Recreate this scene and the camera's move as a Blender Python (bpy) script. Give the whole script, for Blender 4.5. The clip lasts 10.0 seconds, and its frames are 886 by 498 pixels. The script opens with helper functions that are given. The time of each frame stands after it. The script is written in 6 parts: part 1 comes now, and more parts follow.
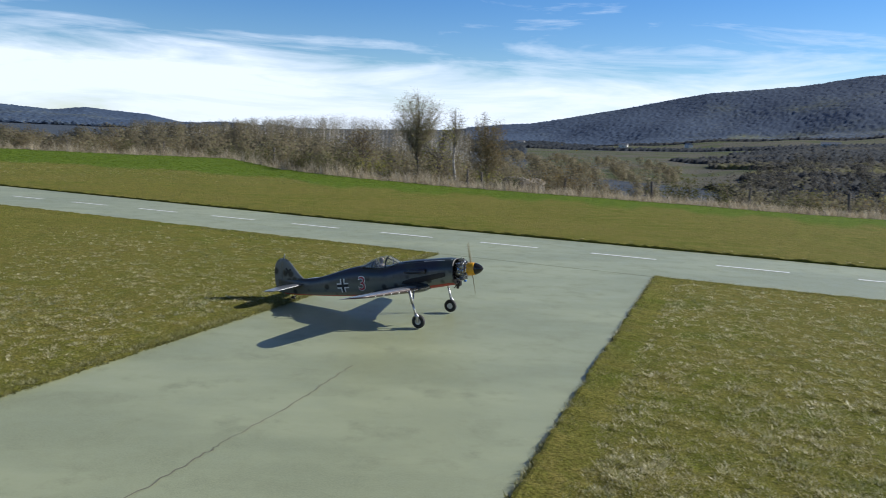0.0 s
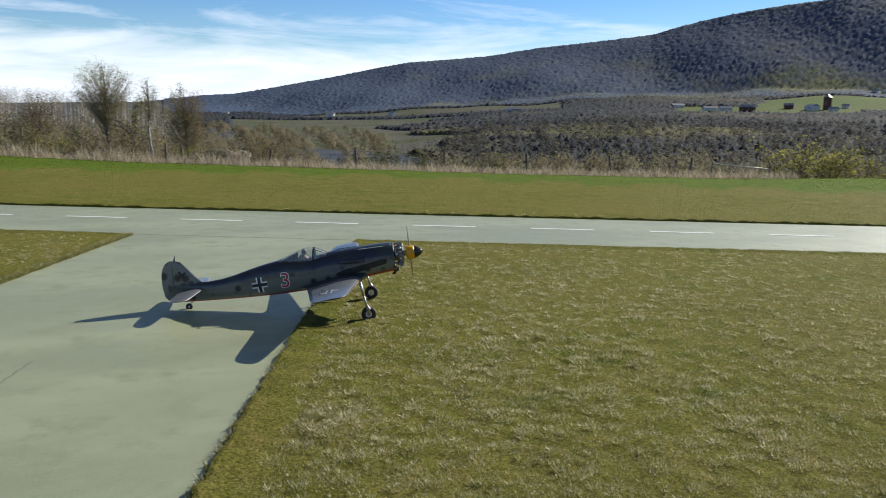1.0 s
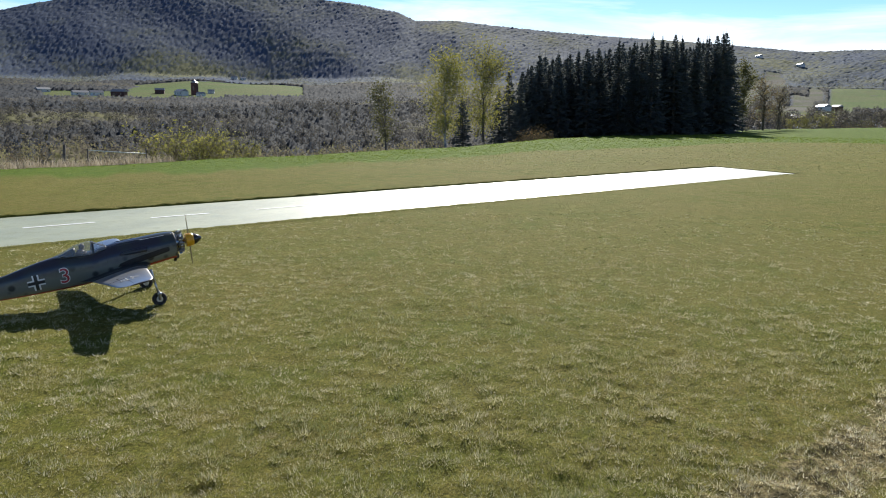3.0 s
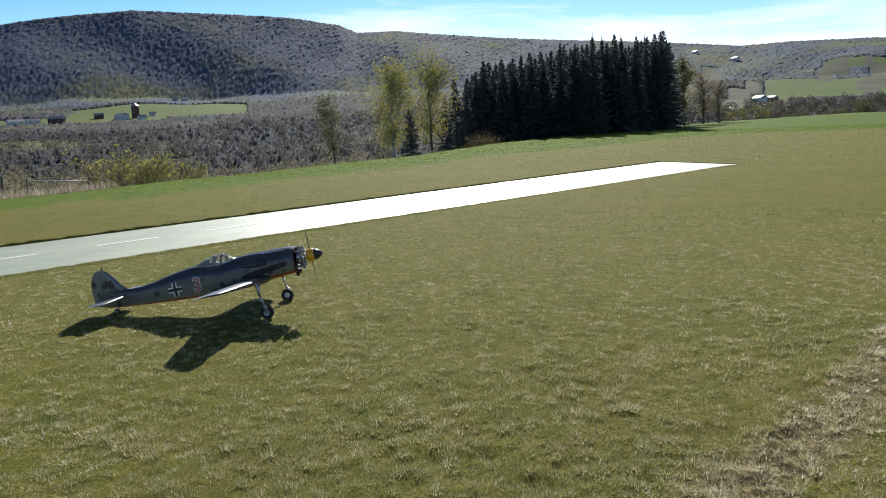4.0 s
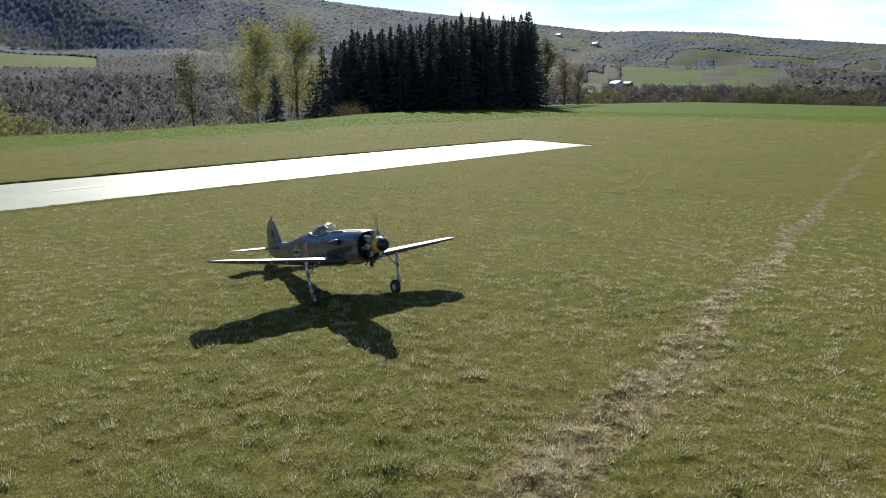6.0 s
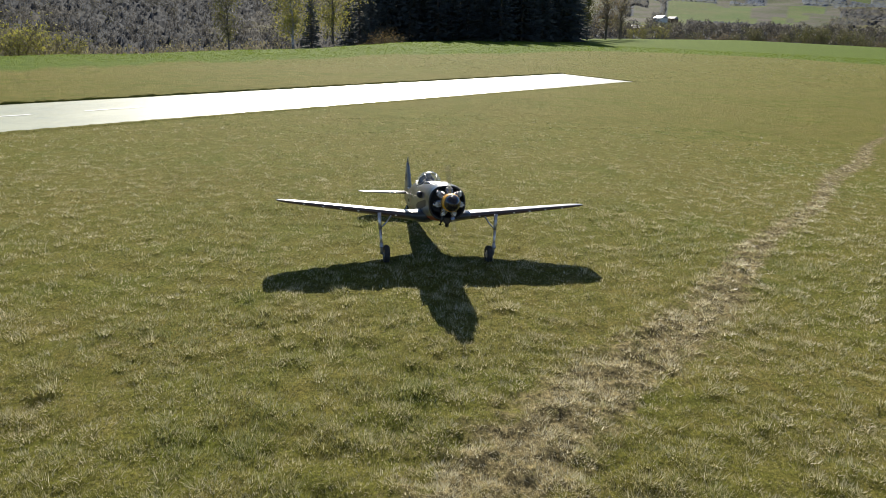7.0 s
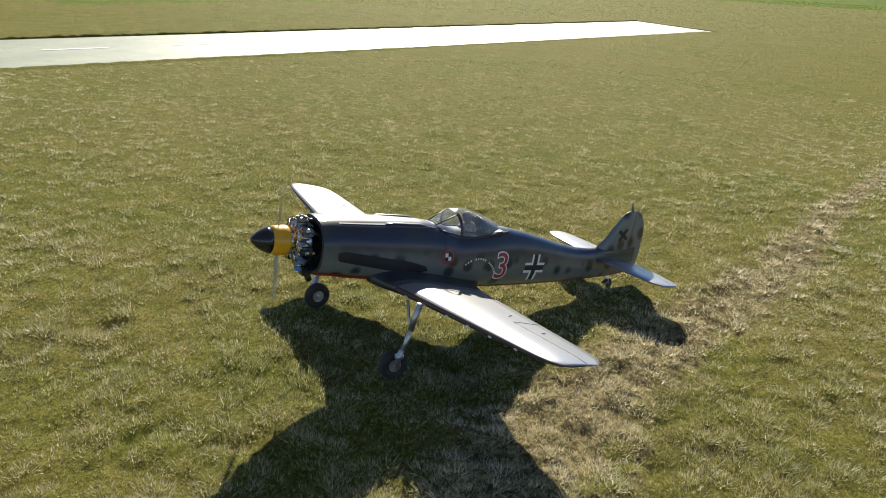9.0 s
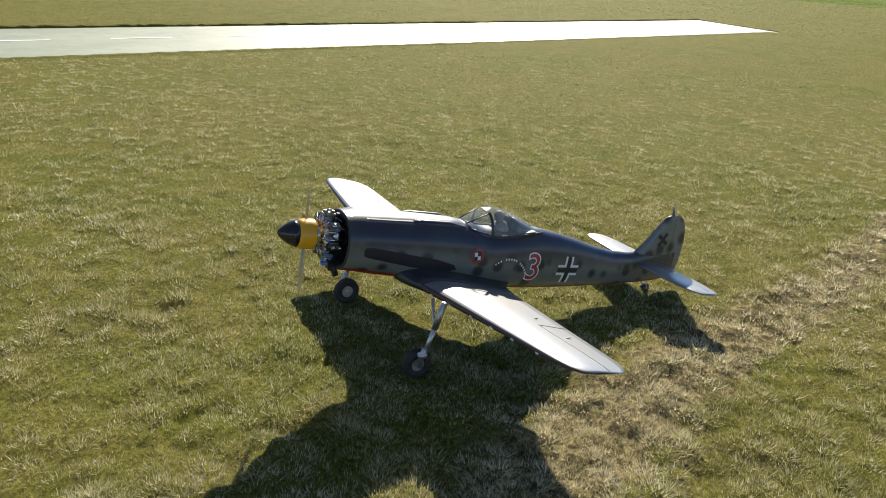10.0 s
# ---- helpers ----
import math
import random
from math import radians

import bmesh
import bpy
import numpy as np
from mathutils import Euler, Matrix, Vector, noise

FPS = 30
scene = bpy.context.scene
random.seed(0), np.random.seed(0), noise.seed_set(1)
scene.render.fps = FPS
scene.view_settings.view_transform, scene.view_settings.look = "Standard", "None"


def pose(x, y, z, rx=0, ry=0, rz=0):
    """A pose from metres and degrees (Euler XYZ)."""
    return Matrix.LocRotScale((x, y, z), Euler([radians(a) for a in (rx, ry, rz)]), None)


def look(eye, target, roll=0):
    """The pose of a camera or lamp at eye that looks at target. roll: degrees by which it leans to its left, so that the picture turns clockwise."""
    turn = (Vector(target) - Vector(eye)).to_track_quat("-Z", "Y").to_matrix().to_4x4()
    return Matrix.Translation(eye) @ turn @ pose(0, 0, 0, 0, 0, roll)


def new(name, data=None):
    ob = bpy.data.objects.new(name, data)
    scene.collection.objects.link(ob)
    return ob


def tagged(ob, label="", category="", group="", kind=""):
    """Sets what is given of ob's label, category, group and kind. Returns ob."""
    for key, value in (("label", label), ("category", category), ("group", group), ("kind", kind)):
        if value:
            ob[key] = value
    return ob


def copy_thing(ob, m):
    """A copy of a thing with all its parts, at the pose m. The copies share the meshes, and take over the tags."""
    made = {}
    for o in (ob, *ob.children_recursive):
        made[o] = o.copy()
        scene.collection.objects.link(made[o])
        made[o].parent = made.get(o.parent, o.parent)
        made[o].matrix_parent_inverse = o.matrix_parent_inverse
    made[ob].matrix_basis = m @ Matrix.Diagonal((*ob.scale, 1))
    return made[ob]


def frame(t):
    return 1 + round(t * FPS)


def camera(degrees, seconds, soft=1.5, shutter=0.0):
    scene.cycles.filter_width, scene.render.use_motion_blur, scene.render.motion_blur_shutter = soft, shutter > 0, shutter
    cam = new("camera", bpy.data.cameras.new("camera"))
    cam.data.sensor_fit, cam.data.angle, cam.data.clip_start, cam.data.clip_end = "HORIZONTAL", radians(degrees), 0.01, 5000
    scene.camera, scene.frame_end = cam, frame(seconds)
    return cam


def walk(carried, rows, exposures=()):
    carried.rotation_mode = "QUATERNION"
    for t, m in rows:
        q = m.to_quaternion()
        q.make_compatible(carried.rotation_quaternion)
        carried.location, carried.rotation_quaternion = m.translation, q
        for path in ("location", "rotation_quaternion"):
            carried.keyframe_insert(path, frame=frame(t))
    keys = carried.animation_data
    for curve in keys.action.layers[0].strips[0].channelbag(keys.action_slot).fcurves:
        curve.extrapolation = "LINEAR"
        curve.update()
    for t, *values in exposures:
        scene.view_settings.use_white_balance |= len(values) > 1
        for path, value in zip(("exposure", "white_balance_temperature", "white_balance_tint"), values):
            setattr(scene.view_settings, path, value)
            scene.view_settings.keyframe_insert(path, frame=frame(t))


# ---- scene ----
# Camera, held by hand at the edge of the grass, turning to follow the model.
cam = camera(60.14, 10.0, soft=0.95, shutter=0.14)
PATH = [
    (0.0, pose(-0.093, 0.355, 1.648, 82.00, -2.56, 0.15)),
    (0.5, pose(-0.034, 0.241, 1.653, 81.28, -2.51, -11.98)),
    (1.0, pose(0.046, 0.167, 1.652, 80.51, -1.26, -21.26)),
    (1.5, pose(0.058, 0.084, 1.661, 79.24, 0.40, -32.67)),
    (2.0, pose(-0.008, 0.078, 1.666, 78.63, -1.44, -45.79)),
    (2.5, pose(-0.009, 0.027, 1.671, 79.34, -1.31, -57.36)),
    (3.0, pose(0.012, -0.056, 1.676, 80.16, -0.63, -65.15)),
    (4.3, pose(0.019, -0.047, 1.672, 80.92, 2.26, -69.32)),
    (4.5, pose(0.010, -0.056, 1.677, 80.73, 1.48, -69.60)),
    (5.0, pose(0.002, -0.076, 1.678, 80.42, 0.15, -72.38)),
    (5.5, pose(0.004, -0.101, 1.674, 80.18, -0.26, -76.80)),
    (5.7, pose(0.005, -0.103, 1.665, 79.71, -0.22, -78.80)),
    (6.8, pose(0.007, -0.077, 1.648, 74.30, -1.92, -76.13)),
    (7.0, pose(0.006, -0.072, 1.638, 73.50, -2.35, -75.98)),
    (7.5, pose(0.006, -0.078, 1.631, 72.03, -2.08, -75.82)),
    (8.0, pose(0.006, -0.073, 1.622, 71.08, -2.96, -75.43)),
    (8.5, pose(0.012, -0.070, 1.622, 70.19, -3.22, -74.37)),
    (9.0, pose(0.013, -0.050, 1.616, 69.33, -3.42, -70.86)),
    (9.5, pose(0.015, -0.044, 1.614, 68.64, -3.32, -67.03)),
    (10.0, pose(0.008, -0.042, 1.613, 68.74, -4.01, -66.67)),
]
walk(cam, PATH, exposures=[(0.0, 0.46, 6000, 10), (1.0, 0.56, 6350, 10), (2.0, 0.78, 6400, 10), (3.0, 0.76, 6250, 10), (4.5, 0.64, 6150, 10), (5.5, 0.60, 6150, 10), (7.0, 0.84, 6650, 10), (8.5, 1.00, 6800, 10), (10.0, 1.04, 6800, 10)])

# Way of the taxiing model: seconds, place of its origin, roll, pitch, heading.
TAXI = [
    (0.0, -0.902, 7.610, -0.016, 0.6, -0.3, -23.0),
    (0.5, 0.021, 7.106, -0.008, 0.9, -0.5, -22.7),
    (1.0, 1.036, 6.738, -0.015, 1.3, -0.0, -17.5),
    (1.5, 1.979, 6.271, -0.007, 1.4, -0.3, -14.3),
    (2.0, 2.908, 6.029, -0.005, 2.0, 0.4, -13.2),
    (2.5, 3.750, 5.933, -0.012, 1.6, 0.4, -24.4),
    (3.0, 4.428, 5.736, -0.008, 0.2, 0.5, -35.5),
    (4.5, 6.219, 4.156, -0.004, -0.5, 0.2, -91.0),
    (5.0, 6.441, 3.502, -0.004, -0.8, 0.6, -106.4),
    (5.5, 6.416, 2.875, -0.004, -1.1, 0.2, -120.7),
    (7.0, 5.802, 1.507, -0.012, -1.0, 0.1, -155.5),
    (7.5, 5.312, 1.075, -0.016, -2.3, 0.3, -170.5),
    (8.0, 4.541, 0.733, -0.016, -2.1, 0.7, -189.7),
    (8.5, 3.815, 0.619, -0.013, -0.6, -0.6, -209.7),
    (9.0, 3.436, 0.705, -0.008, -0.3, -1.0, -217.8),
    (9.5, 3.351, 0.777, -0.010, -0.2, -0.9, -218.0),
    (10.0, 3.351, 0.773, -0.010, -0.0, -0.9, -217.9),
]

# ---- world, sun ----
SUN_BEARING, SUN_HEIGHT = 71.5, 28.0
world = bpy.data.worlds.new("sky")
scene.world = world
world.use_nodes = True


def wire(tree, a, out, b, inp):
    tree.links.new(a.outputs[out], b.inputs[inp])


def make_sky():
    t = world.node_tree
    t.nodes.clear()
    sky = t.nodes.new("ShaderNodeTexSky")
    sky.sky_type, sky.sun_disc = "NISHITA", False
    sky.sun_elevation, sky.sun_rotation = radians(SUN_HEIGHT), radians(SUN_BEARING)
    sky.air_density, sky.dust_density, sky.ozone_density = 1.0, 0.05, 3.0
    co = t.nodes.new("ShaderNodeTexCoord")
    sep = t.nodes.new("ShaderNodeSeparateXYZ")
    wire(t, co, "Generated", sep, 0)
    # streaky high cloud, stretched along the horizon
    mp = t.nodes.new("ShaderNodeMapping")
    mp.inputs["Scale"].default_value = (2.2, 2.2, 15.0)
    mp.inputs["Location"].default_value = (0.3, 0.1, 0.55)
    wire(t, co, "Generated", mp, "Vector")
    nz = t.nodes.new("ShaderNodeTexNoise")
    nz.inputs["Scale"].default_value, nz.inputs["Detail"].default_value, nz.inputs["Roughness"].default_value = 1.6, 7.0, 0.6
    nz.inputs["Distortion"].default_value = 0.5
    wire(t, mp, "Vector", nz, "Vector")
    low = t.nodes.new("ShaderNodeMapRange")
    low.inputs["From Min"].default_value, low.inputs["From Max"].default_value = 0.15, 0.075
    low.inputs["To Min"].default_value, low.inputs["To Max"].default_value = -0.12, 0.22
    wire(t, sep, "Z", low, "Value")
    add = t.nodes.new("ShaderNodeMath")
    wire(t, nz, "Fac", add, 0)
    wire(t, low, "Result", add, 1)
    ramp = t.nodes.new("ShaderNodeValToRGB")
    ramp.color_ramp.elements[0].position, ramp.color_ramp.elements[1].position = 0.47, 0.76
    wire(t, add, "Value", ramp, "Fac")
    vivid = t.nodes.new("ShaderNodeHueSaturation")
    vivid.inputs["Saturation"].default_value, vivid.inputs["Value"].default_value = 1.36, 1.0
    vivid.inputs["Hue"].default_value = 0.513
    wire(t, sky, "Color", vivid, "Color")
    mix = t.nodes.new("ShaderNodeMixRGB")
    mix.inputs["Color2"].default_value = (8.4, 9.0, 9.8, 1)
    wire(t, ramp, "Color", mix, "Fac")
    # grey veil overhead, out of view, added to mute the blue fill light
    high = t.nodes.new("ShaderNodeMapRange")
    high.inputs["From Min"].default_value, high.inputs["From Max"].default_value = 0.28, 0.6
    high.inputs["To Min"].default_value, high.inputs["To Max"].default_value = 0.0, 0.75
    wire(t, sep, "Z", high, "Value")
    veil = t.nodes.new("ShaderNodeMixRGB")
    veil.inputs["Color2"].default_value = (0.92, 0.95, 1.0, 1)
    wire(t, high, "Result", veil, "Fac")
    wire(t, vivid, "Color", veil, "Color1")
    wire(t, veil, "Color", mix, "Color1")
    bg = t.nodes.new("ShaderNodeBackground")
    bg.inputs["Strength"].default_value = 0.082
    out = t.nodes.new("ShaderNodeOutputWorld")
    wire(t, mix, "Color", bg, "Color")
    wire(t, bg, "Background", out, "Surface")


make_sky()
sun = new("sun", bpy.data.lights.new("sun", "SUN"))
sun.data.energy, sun.data.angle, sun.data.color = 5.0, radians(0.55), (1.0, 0.94, 0.83)
_h, _b = radians(SUN_HEIGHT), radians(SUN_BEARING)
sun.matrix_world = look((60 * math.sin(_b) * math.cos(_h), 60 * math.cos(_b) * math.cos(_h), 60 * math.sin(_h)), (0, 0, 0))

# ---- materials ----


def principled(name):
    m = bpy.data.materials.new(name)
    m.use_nodes = True
    t = m.node_tree
    t.nodes.clear()
    out = t.nodes.new("ShaderNodeOutputMaterial")
    bs = t.nodes.new("ShaderNodeBsdfPrincipled")
    wire(t, bs, "BSDF", out, "Surface")
    return m, t, bs, out


def noise_of(t, scale, detail=4.0, rough=0.6, coords="Object", stretch=None):
    co = t.nodes.new("ShaderNodeTexCoord")
    nz = t.nodes.new("ShaderNodeTexNoise")
    nz.inputs["Scale"].default_value, nz.inputs["Detail"].default_value, nz.inputs["Roughness"].default_value = scale, detail, rough
    if stretch:
        mp = t.nodes.new("ShaderNodeMapping")
        mp.inputs["Scale"].default_value = stretch
        wire(t, co, coords, mp, "Vector")
        wire(t, mp, "Vector", nz, "Vector")
    else:
        wire(t, co, coords, nz, "Vector")
    return nz


def ramp_of(t, src, out, lo, hi, c0=(0, 0, 0), c1=(1, 1, 1)):
    r = t.nodes.new("ShaderNodeValToRGB")
    r.color_ramp.elements[0].position, r.color_ramp.elements[1].position = lo, hi
    r.color_ramp.elements[0].color, r.color_ramp.elements[1].color = (*c0, 1), (*c1, 1)
    wire(t, src, out, r, "Fac")
    return r


def mixed(t, fac, fout, a, b, aout="Color", bout="Color"):
    """A colour mix; a and b are colours or nodes."""
    m = t.nodes.new("ShaderNodeMixRGB")
    for key, v, o in (("Color1", a, aout), ("Color2", b, bout)):
        if isinstance(v, tuple):
            m.inputs[key].default_value = (*v, 1)
        else:
            wire(t, v, o, m, key)
    if isinstance(fac, float):
        m.inputs["Fac"].default_value = fac
    else:
        wire(t, fac, fout, m, "Fac")
    return m


def bumped(t, bs, src, out, strength, distance=0.01):
    b = t.nodes.new("ShaderNodeBump")
    b.inputs["Strength"].default_value, b.inputs["Distance"].default_value = strength, distance
    wire(t, src, out, b, "Height")
    wire(t, b, "Normal", bs, "Normal")


def plain(name, c, c2=None, scale=20.0, rough=0.5, metal=0.0, bump=0.0, spec=0.5, rough2=None):
    """A surface of two tones with grain."""
    m, t, bs, _ = principled(name)
    nz = noise_of(t, scale)
    c2 = c2 or tuple(v * 0.75 for v in c)
    col = mixed(t, ramp_of(t, nz, "Fac", 0.35, 0.7), "Color", c, c2)
    wire(t, col, "Color", bs, "Base Color")
    bs.inputs["Roughness"].default_value, bs.inputs["Metallic"].default_value = rough, metal
    bs.inputs["Specular IOR Level"].default_value = spec
    if rough2 is not None:
        rr = ramp_of(t, nz, "Fac", 0.3, 0.7, (rough,) * 3, (rough2,) * 3)
        wire(t, rr, "Color", bs, "Roughness")
    if bump:
        bumped(t, bs, noise_of(t, scale * 4), "Fac", bump)
    return m


def leafy(name, tones, translucent=0.35, rough=0.7, by="island", spec=0.25, stand=0.0):
    """Leaves or blades: tones picked piece by piece, with light coming through."""
    m, t, bs, out = principled(name)
    if by == "tuft":
        a, g, src, o = t.nodes.new("ShaderNodeAttribute"), t.nodes.new("ShaderNodeNewGeometry"), t.nodes.new("ShaderNodeMath"), "Value"
        a.attribute_name, src.operation = "tone", "MULTIPLY_ADD"
        src.inputs[1].default_value = 0.72
        wire(t, g, "Random Per Island", src, 0)
        wire(t, a, "Fac", src, 2)
    elif by == "crowns":
        # the kind of tree comes with the crown, with small differences twig by twig
        a, src, o = t.nodes.new("ShaderNodeAttribute"), t.nodes.new("ShaderNodeMath"), "Value"
        a.attribute_name, src.operation = "tone", "MULTIPLY_ADD"
        src.inputs[1].default_value = 0.22
        wire(t, noise_of(t, 0.9, 5, 0.75), "Fac", src, 0)
        wire(t, a, "Fac", src, 2)
    elif by == "island":
        src, o = t.nodes.new("ShaderNodeNewGeometry"), "Random Per Island"
        if stand:
            # stands of one kind of tree: the tone drifts over the slope
            g, src, o = src, t.nodes.new("ShaderNodeMath"), "Value"
            src.operation = "MULTIPLY_ADD"
            src.inputs[1].default_value = 0.5
            wire(t, g, "Random Per Island", src, 0)
            wire(t, ramp_of(t, noise_of(t, stand, 5, 0.7), "Fac", 0.36, 0.68, (0, 0, 0), (0.55,) * 3), "Color", src, 2)
    else:
        src, o = t.nodes.new("ShaderNodeObjectInfo"), "Random"
    r = t.nodes.new("ShaderNodeValToRGB")
    r.color_ramp.elements.remove(r.color_ramp.elements[1])
    for i, c in enumerate(tones):
        e = r.color_ramp.elements[0] if i == 0 else r.color_ramp.elements.new(i / (len(tones) - 1))
        e.position, e.color = i / (len(tones) - 1), (*c, 1)
    wire(t, src, o, r, "Fac")
    wire(t, r, "Color", bs, "Base Color")
    bs.inputs["Roughness"].default_value = rough
    bs.inputs["Specular IOR Level"].default_value = spec
    tr = t.nodes.new("ShaderNodeBsdfTranslucent")
    wire(t, r, "Color", tr, "Color")
    mx = t.nodes.new("ShaderNodeMixShader")
    mx.inputs["Fac"].default_value = translucent
    wire(t, bs, "BSDF", mx, 1)
    wire(t, tr, "BSDF", mx, 2)
    wire(t, mx, "Shader", out, "Surface")
    return m


def make_ground_material():
    m, t, bs, _ = principled("field and valley ground")

    def attr(n):
        a = t.nodes.new("ShaderNodeAttribute")
        a.attribute_name = n
        return a
    big, mid, fine = noise_of(t, 0.35, 4), noise_of(t, 2.3, 6, 0.65), noise_of(t, 48.0, 7, 0.8)
    tuft = noise_of(t, 9.0, 5, 0.7)
    olive = mixed(t, ramp_of(t, mid, "Fac", 0.38, 0.64), "Color", (0.122, 0.143, 0.020), (0.196, 0.180, 0.042))
    olive = mixed(t, ramp_of(t, big, "Fac", 0.40, 0.62), "Color", olive, mixed(t, ramp_of(t, tuft, "Fac", 0.4, 0.65), "Color", (0.148, 0.150, 0.028), (0.218, 0.188, 0.052)))
    grain = mixed(t, ramp_of(t, fine, "Fac", 0.40, 0.62), "Color", (0.30, 0.30, 0.30), (1.34, 1.30, 1.30))
    green = mixed(t, ramp_of(t, mid, "Fac", 0.4, 0.65), "Color", (0.088, 0.147, 0.013), (0.128, 0.180, 0.020))
    dry = mixed(t, ramp_of(t, noise_of(t, 21.0, 5, 0.75), "Fac", 0.42, 0.60), "Color", (0.105, 0.088, 0.042), (0.37, 0.31, 0.155))
    # valley haze is painted into this wood-floor colour as a blue tint
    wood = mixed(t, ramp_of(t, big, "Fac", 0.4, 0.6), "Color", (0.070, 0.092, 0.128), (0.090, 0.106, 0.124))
    meadow = mixed(t, ramp_of(t, noise_of(t, 0.02, 3), "Fac", 0.4, 0.6), "Color", (0.10, 0.16, 0.035), (0.13, 0.16, 0.05))
    bare = mixed(t, ramp_of(t, noise_of(t, 0.03, 4), "Fac", 0.42, 0.6), "Color", (0.13, 0.125, 0.10), (0.09, 0.11, 0.05))
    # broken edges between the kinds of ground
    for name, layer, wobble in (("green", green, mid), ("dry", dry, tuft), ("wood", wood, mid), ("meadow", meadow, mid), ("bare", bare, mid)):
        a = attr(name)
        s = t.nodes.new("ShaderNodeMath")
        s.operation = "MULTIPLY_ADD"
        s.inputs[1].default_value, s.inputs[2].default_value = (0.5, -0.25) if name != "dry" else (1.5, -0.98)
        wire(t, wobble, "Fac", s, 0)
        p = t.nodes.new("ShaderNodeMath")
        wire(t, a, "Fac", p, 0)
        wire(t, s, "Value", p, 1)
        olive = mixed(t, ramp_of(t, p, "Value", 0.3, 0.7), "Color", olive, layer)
    g = t.nodes.new("ShaderNodeMixRGB")
    g.blend_type = "MULTIPLY"
    g.inputs["Fac"].default_value = 0.85
    wire(t, olive, "Color", g, "Color1")
    wire(t, grain, "Color", g, "Color2")
    wire(t, g, "Color", bs, "Base Color")
    bs.inputs["Roughness"].default_value, bs.inputs["Specular IOR Level"].default_value = 0.95, 0.05
    hs = t.nodes.new("ShaderNodeMath")
    wire(t, fine, "Fac", hs, 0)
    wire(t, tuft, "Fac", hs, 1)
    bumped(t, bs, hs, "Value", 0.8, 0.03)
    return m


def make_runway_material():
    m, t, bs, _ = principled("pale green coated tarmac")
    big, mid, fine = noise_of(t, 0.5, 6, 0.66, stretch=(0.6, 1.5, 1)), noise_of(t, 3.0, 6, 0.65), noise_of(t, 160.0, 3, 0.7)
    col = mixed(t, ramp_of(t, big, "Fac", 0.42, 0.60), "Color", (0.170, 0.190, 0.102), (0.300, 0.322, 0.184))
    col = mixed(t, ramp_of(t, mid, "Fac", 0.52, 0.68), "Color", col, (0.140, 0.158, 0.086))
    col = mixed(t, ramp_of(t, fine, "Fac", 0.40, 0.62), "Color", col, (0.305, 0.325, 0.192))
    wire(t, col, "Color", bs, "Base Color")
    rr = ramp_of(t, mid, "Fac", 0.3, 0.7, (0.42,) * 3, (0.56,) * 3)
    wire(t, rr, "Color", bs, "Roughness")
    bs.inputs["Specular IOR Level"].default_value = 1.0
    bumped(t, bs, fine, "Fac", 0.35, 0.004)
    return m


def make_camouflage(name, axis_slope, spots=(0.22, 0.40), pale=(0.150, 0.158, 0.136)):
    """Dark slate upper side that fades into blotched grey below."""
    m, t, bs, _ = principled(name)
    co = t.nodes.new("ShaderNodeTexCoord")
    sep = t.nodes.new("ShaderNodeSeparateXYZ")
    wire(t, co, "Object", sep, 0)
    k = t.nodes.new("ShaderNodeMath")
    k.operation = "MULTIPLY_ADD"
    k.inputs[1].default_value = -axis_slope
    wire(t, sep, "X", k, 0)
    wire(t, sep, "Z", k, 2)
    soft = noise_of(t, 9.0, 3)
    s = t.nodes.new("ShaderNodeMath")
    s.operation = "MULTIPLY_ADD"
    s.inputs[1].default_value = 0.06
    wire(t, soft, "Fac", s, 0)
    wire(t, k, "Value", s, 2)
    upper = ramp_of(t, s, "Value", 0.305, 0.375)
    blot = t.nodes.new("ShaderNodeTexVoronoi")
    blot.inputs["Scale"].default_value = 11.0
    wire(t, co, "Object", blot, "Vector")
    grey = mixed(t, ramp_of(t, blot, "Distance", *spots), "Color", (0.026, 0.030, 0.030), pale)
    dark = mixed(t, ramp_of(t, noise_of(t, 3.0, 2), "Fac", 0.42, 0.58), "Color", (0.024, 0.025, 0.042), (0.034, 0.046, 0.044))
    col = mixed(t, upper, "Color", grey, dark)
    wire(t, col, "Color", bs, "Base Color")
    bs.inputs["Roughness"].default_value = 0.30
    bs.inputs["Specular IOR Level"].default_value = 0.5
    bumped(t, bs, noise_of(t, 60.0, 3), "Fac", 0.04, 0.002)
    return m


def make_canopy_plastic(name):
    """Thin clear plastic: mostly see-through, with a scuffed pale gloss."""
    m, t, bs, out = principled(name)
    bs.inputs["Base Color"].default_value = (0.62, 0.66, 0.70, 1)
    bs.inputs["Roughness"].default_value = 0.10
    bs.inputs["Specular IOR Level"].default_value = 1.0
    tr = t.nodes.new("ShaderNodeBsdfTransparent")
    tr.inputs["Color"].default_value = (0.90, 0.93, 0.94, 1)
    mx = t.nodes.new("ShaderNodeMixShader")
    scuff = ramp_of(t, noise_of(t, 30.0, 3), "Fac", 0.3, 0.75, (0.15,) * 3, (0.27,) * 3)
    wire(t, scuff, "Color", mx, "Fac")
    wire(t, tr, "BSDF", mx, 1)
    wire(t, bs, "BSDF", mx, 2)
    wire(t, mx, "Shader", out, "Surface")
    return m


